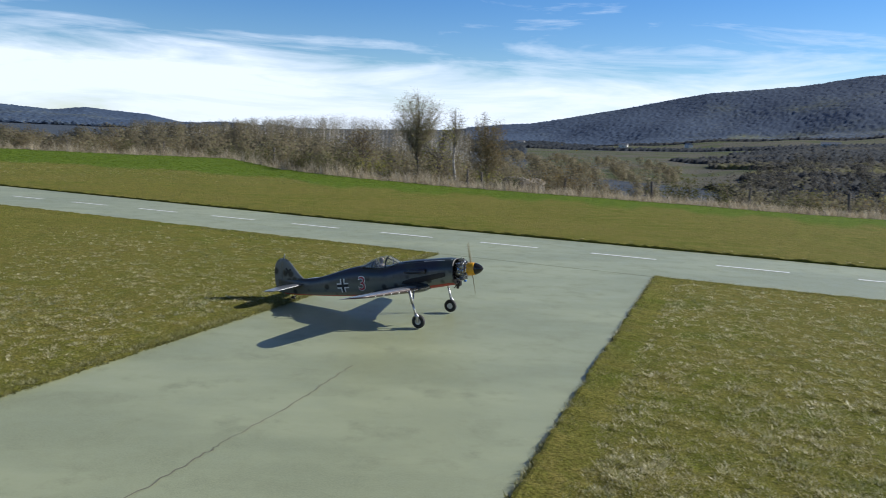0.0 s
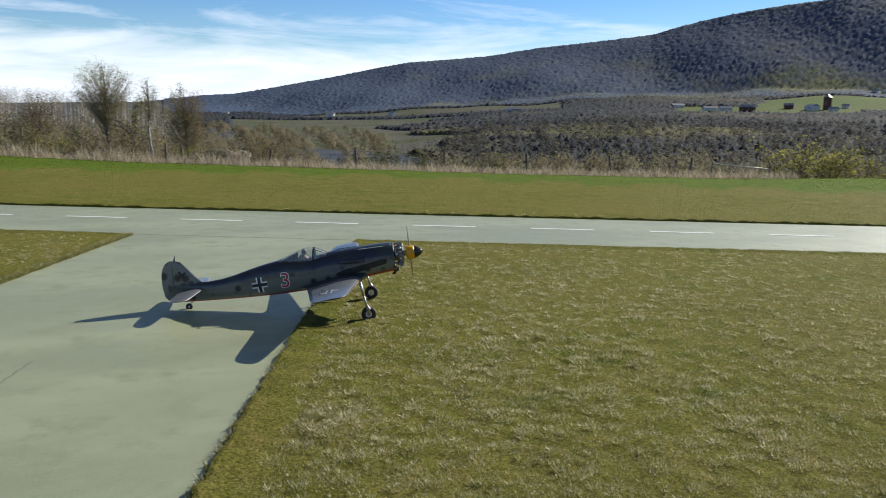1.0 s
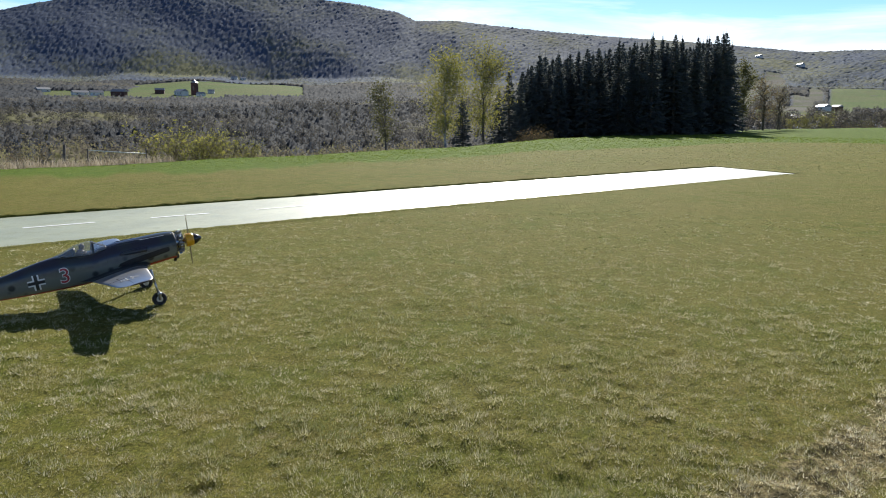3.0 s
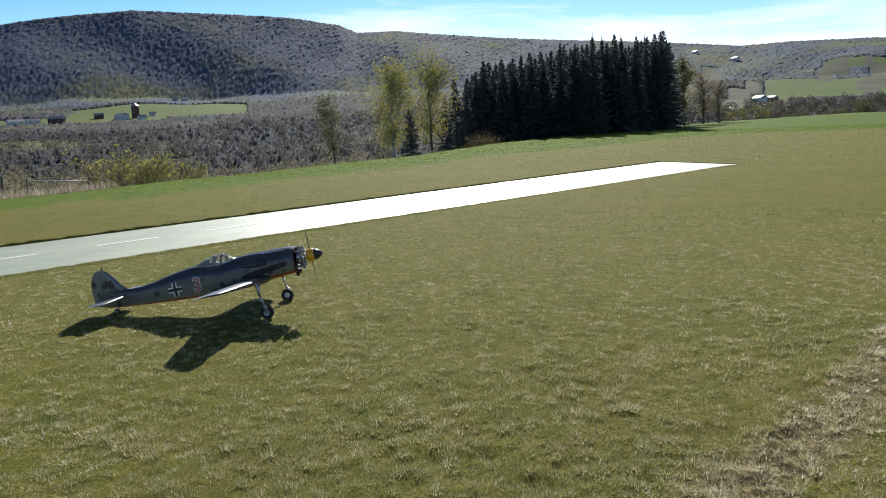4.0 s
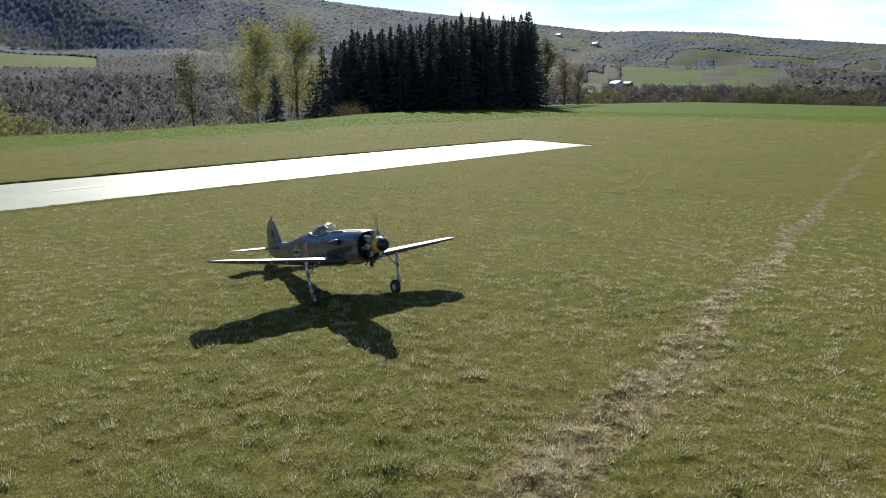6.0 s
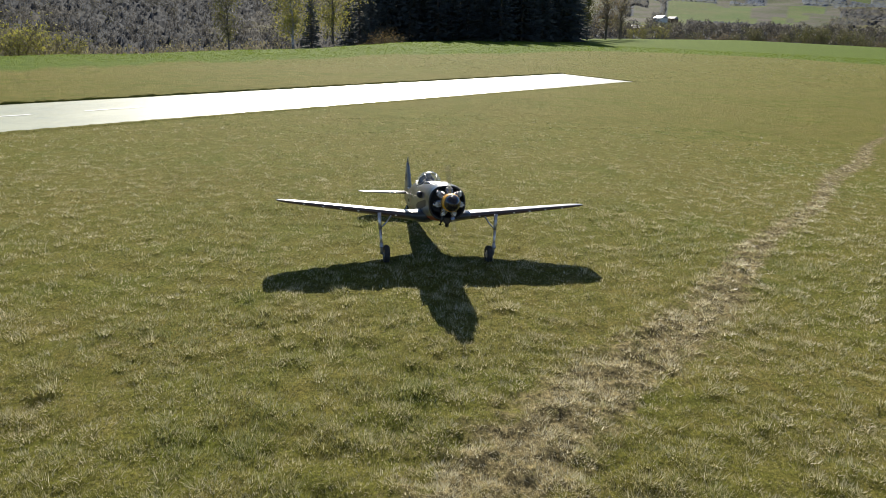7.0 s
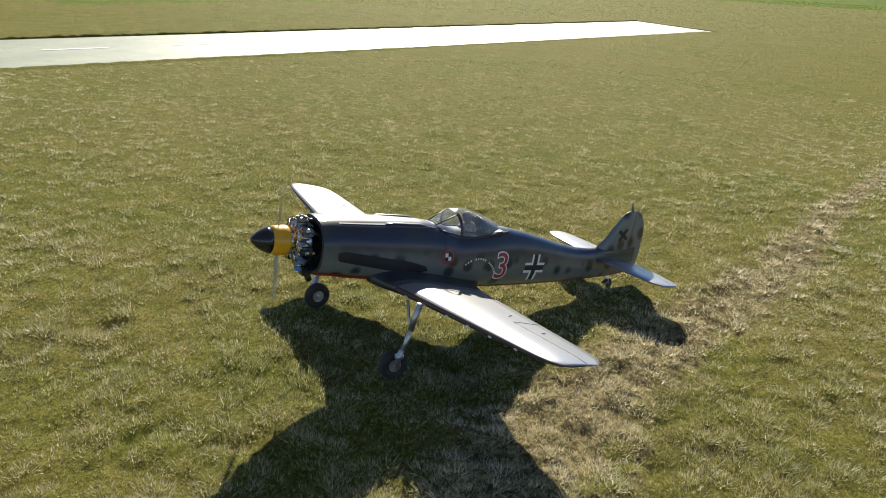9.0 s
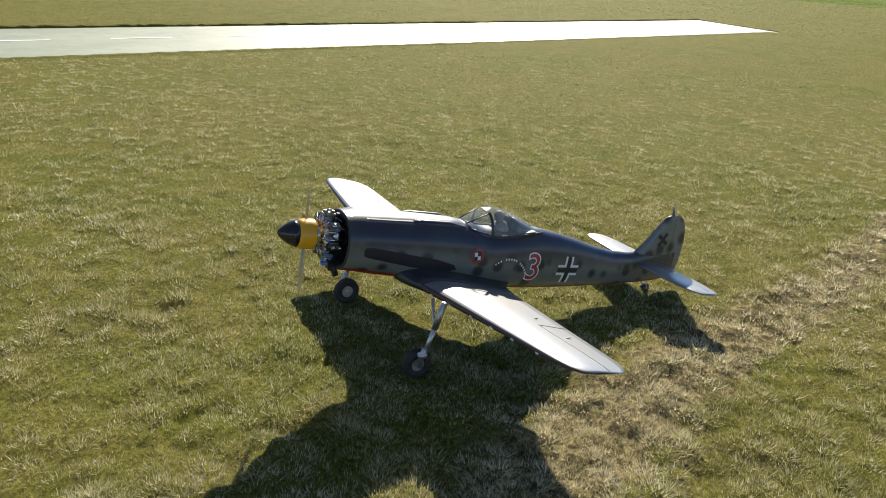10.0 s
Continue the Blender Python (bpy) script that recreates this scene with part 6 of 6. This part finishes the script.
def build_engine():
    bm = bmesh.new()
    turned(bm, [(-.12, .055), (-.09, .058), (-.062, .052), (-.058, .036), (-.048, .034), (-.046, .040), (-.038, .040), (-.036, .028), (-.014, .025), (.0, .024)], 18)
    bm.transform(Matrix.Translation(AXLE) @ pose(0, 0, 0, 0, TILT, 0))
    eng = part("engine", smooth_all(bm), CHROME, model, "bare metal radial engine")
    cyl_me, head_me = None, None
    for k in range(7):
        m = Matrix.Translation(AXLE - FORWARD * .058) @ pose(0, 0, 0, 0, TILT, 0) @ pose(0, 0, 0, 360 * k / 7, 0, 0) @ Matrix.Diagonal((1, .9, .88, 1))
        if cyl_me is None:
            bm = bmesh.new()
            pr = [(.045, .016)]
            for i in range(7):
                z = .046 + .0064 * i
                pr += [(z, .020), (z + .001, .0275), (z + .0035, .0275), (z + .0045, .020)]
            turned(bm, pr, 14, "z")
            cyl_me = bpy.data.meshes.new("cylinder")
            bm.to_mesh(cyl_me)
            bm.free()
            cyl_me.materials.append(CHROME)
            bm = bmesh.new()
            box(bm, (-.026, -.021, .090), (.024, .021, .106), .004)
            box(bm, (-.024, -.006, .106), (-.006, .006, .116), .002)
            box(bm, (.006, -.006, .106), (.024, .006, .116), .002)
            tube(bm, [(.012, .010, .050), (.014, .011, .098)], .003, 6)
            tube(bm, [(.012, -.010, .050), (.014, -.011, .098)], .003, 6)
            head_me = bpy.data.meshes.new("cylinder_head")
            bm.to_mesh(head_me)
            bm.free()
            head_me.materials.append(DULL_METAL)
        c = part("cylinder", cyl_me, None, eng, "finned polished cylinder")
        c.matrix_basis = m
        h = part("cylinder_head", head_me, None, eng)
        h.matrix_basis = m
        bm = bmesh.new()
        tube(bm, [m @ Vector((-.018, .004, .104)), m @ Vector((-.045, .010, .100)), m @ Vector((-.075, .014, .070)), m @ Vector((-.09, .008, .045))], .0065, 8)
        part("intake_pipe", smooth_all(bm), CHROME if k % 2 else DARK_METAL, eng)
        # paired pushrods from the nose case up to the head, and the head's cap nut
        for q in (-1, 1):
            bm = bmesh.new()
            tube(bm, [m @ Vector((.020, q * .007, .030)), m @ Vector((.030, q * .015, .062)), m @ Vector((.022, q * .017, .102))], .0032, 6)
            part("pushrod", smooth_all(bm), CHROME, eng)
        bm = bmesh.new()
        turned(bm, [(.112, .011), (.118, .011), (.121, .006), (.123, .001)], 10, "z")
        bm.transform(m)
        part("cap_nut", smooth_all(bm), CHROME, eng)
    # carburettor and box hanging below
    bm = bmesh.new()
    box(bm, (1.075, -.020, .372), (1.105, .020, .412), .004)
    tube(bm, [(1.085, .0, .40), (1.075, .004, .368), (1.068, .006, .345)], [.016, .014, .013], 10)
    tube(bm, [(1.085, -.03, .42), (1.07, -.034, .38), (1.055, -.036, .352)], [.010, .010, .009], 10)
    part("carburettor", bm, DARK_METAL, eng)
    bm = bmesh.new()
    box(bm, (1.118, .018, .408), (1.142, .042, .424), .003)
    part("ignition_box", bm, BLUE_PART, eng, "small blue plastic box")


build_engine()

propeller = empty("propeller")
propeller.parent = model


def build_propeller():
    bm = bmesh.new()
    turned(bm, [(-.006, .050), (-.004, .059), (.0, .0605), (.02, .0605), (.05, .0575), (.065, .0545)], 32)
    part("spinner_base", bm, YELLOW, propeller, "yellow spinner base")
    bm = bmesh.new()
    turned(bm, [(.0652, .0544), (.082, .049), (.10, .0405), (.118, .029), (.130, .018), (.138, .008), (.1405, .001)], 32)
    part("spinner_cap", bm, GLOSS_BLACK, propeller, "black pointed spinner cap")
    for k in range(2):
        rings = []
        for rr, ch, tw in ((.050, .013, 62), (.08, .015, 56), (.13, .016, 48), (.18, .014, 42), (.22, .011, 38), (.242, .008, 36), (.250, .003, 36)):
            c, s = math.cos(radians(tw)), math.sin(radians(tw))
            ring = []
            for a in range(10):
                u, v = math.cos(6.283 * a / 10) * ch / 2, math.sin(6.283 * a / 10) * ch * .09
                ring.append(Vector((.028 + u * s + v * c, u * c - v * s, rr)))
            rings.append(ring)
        bm = bmesh.new()
        loft(bm, rings, True)
        bmesh.ops.recalc_face_normals(bm, faces=bm.faces)
        bm.transform(pose(0, 0, 0, 180 * k, 0, 0))
        part("blade", bm, PROP_WOOD, propeller, "slim pale propeller blade")


build_propeller()

# ---- undercarriage ----
WHEEL_R = .0865
TYRE_R = .0614
WHEELS = {}


def build_gear():
    tyre_me = rim_me = None
    for side in (1, -1):
        bm = bmesh.new()
        tube(bm, [(.785, side * .418, .362), (.815, side * .410, .25)], .0125, 12)
        tube(bm, [(.815, side * .410, .25), (.845, side * .402, .15)], .0095, 12)
        leg = part("gear_leg", smooth_all(bm), STEEL, model, "bright metal oleo leg")
        bm = bmesh.new()
        tube(bm, [(.845, side * .402, .165), (.858, side * .400, .135), (.858, side * .399, .085)], .011, 10)
        tube(bm, [(.858, side * .402, .091), (.858, side * .340, .091)], .006, 8)
        box(bm, (.838, side * .402 - .012, .128), (.872, side * .402 + .012, .150), .003)
        part("axle_fork", smooth_all(bm), STEEL, leg)
        bm = bmesh.new()
        tube(bm, [(.79, side * .335, .345), (.805, side * .375, .29), (.815, side * .408, .262)], .006, 8)
        part("side_brace", bm, STEEL, leg)
        if tyre_me is None:
            bm = bmesh.new()
            pr = [(-.014, .029), (-.020, .040), (-.0225, .053), (-.019, .0605), (-.011, .065), (0, .066), (.011, .065), (.019, .0605), (.0225, .053), (.020, .040), (.014, .029)]
            vs = [[bm.verts.new((r * math.cos(6.28318 * k / 32), a, r * math.sin(6.28318 * k / 32))) for k in range(32)] for a, r in pr]
            for a, b in zip(vs, vs[1:] + vs[:1]):
                for k in range(32):
                    bm.faces.new((a[k], a[(k + 1) % 32], b[(k + 1) % 32], b[k])).smooth = True
            bmesh.ops.recalc_face_normals(bm, faces=bm.faces)
            bm.transform(Matrix.Diagonal((.93, .9, .93, 1)))
            tyre_me = bpy.data.meshes.new("tyre")
            bm.to_mesh(tyre_me)
            bm.free()
            tyre_me.materials.append(RUBBER)
            bm = bmesh.new()
            turned(bm, [(-.016, .039), (-.013, .037), (-.009, .031), (-.007, .016), (-.017, .013), (-.018, .006), (.018, .006), (.017, .013), (.007, .016), (.009, .031), (.013, .037), (.016, .039)], 24, "y")
            for k in range(6):
                a = 6.28318 * k / 6
                for s in (-1, 1):
                    bmesh.ops.create_cone(bm, cap_ends=True, segments=8, radius1=.0065, radius2=.005, depth=.006, matrix=Matrix.Translation((.024 * math.cos(a), s * .009, .024 * math.sin(a))) @ pose(0, 0, 0, 90, 0, 0))
            bm.transform(Matrix.Diagonal((.70, .95, .70, 1)))
            rim_me = bpy.data.meshes.new("wheel")
            bm.to_mesh(rim_me)
            bm.free()
            rim_me.materials.append(STEEL)
        wheel = part("wheel", rim_me, None, model, "metal wheel hub with holes")
        part("tyre", tyre_me, None, wheel, "black rubber tyre")
        WHEELS[side] = (wheel, Vector((.858, side * .366, WHEEL_R)), TYRE_R)
    bm = bmesh.new()
    tube(bm, [(-.655, 0, .105), (-.672, 0, .075), (-.69, .014, .068), (-.697, .016, .040)], .005, 8)
    leg = part("tail_gear_leg", smooth_all(bm), STEEL, model, "thin wire tail leg")
    bm = bmesh.new()
    turned(bm, [(-.009, .012), (-.010, .022), (-.007, .028), (0, .0295), (.007, .028), (.010, .022), (.009, .012)], 20, "y")
    tw = part("tail_wheel", smooth_all(bm), RUBBER, model, "small black tail wheel")
    bm = bmesh.new()
    turned(bm, [(-.0115, .004), (-.011, .011), (.011, .011), (.0115, .004)], 14, "y")
    part("hub", bm, STEEL, tw)
    WHEELS[0] = (tw, Vector((-.697, 0, .0395)), .0295)


build_gear()


def motions():
    walk(model, [(t, pose(x, y, z, r, p, h)) for t, x, y, z, r, p, h in TAXI])
    # the propeller turns 84 degrees each thirtieth of a second
    walk(propeller, [(i / 30, Matrix.Translation(AXLE) @ pose(0, 0, 0, 0, TILT, 0) @ pose(0, 0, 0, 8 + 84 * i, 0, 0)) for i in range(301)])
    # wheels roll by the way they cover
    ts = np.arange(301) / 30
    tt = [r[0] for r in TAXI]
    xs, ys, hs = (np.interp(ts, tt, [r[k] for r in TAXI]) for k in (1, 2, 6))
    for ob, c, rad in WHEELS.values():
        ch, sh = np.cos(np.radians(hs)), np.sin(np.radians(hs))
        px, py = xs + ch * c.x - sh * c.y, ys + sh * c.x + ch * c.y
        step = np.diff(px) * ch[1:] + np.diff(py) * sh[1:]
        ang = np.degrees(np.concatenate([[0], np.cumsum(np.clip(step / rad, -1.45, 1.45))]))
        walk(ob, [(float(t), pose(c.x, c.y, c.z, 0, float(a), 0)) for t, a in zip(ts, ang)])


motions()
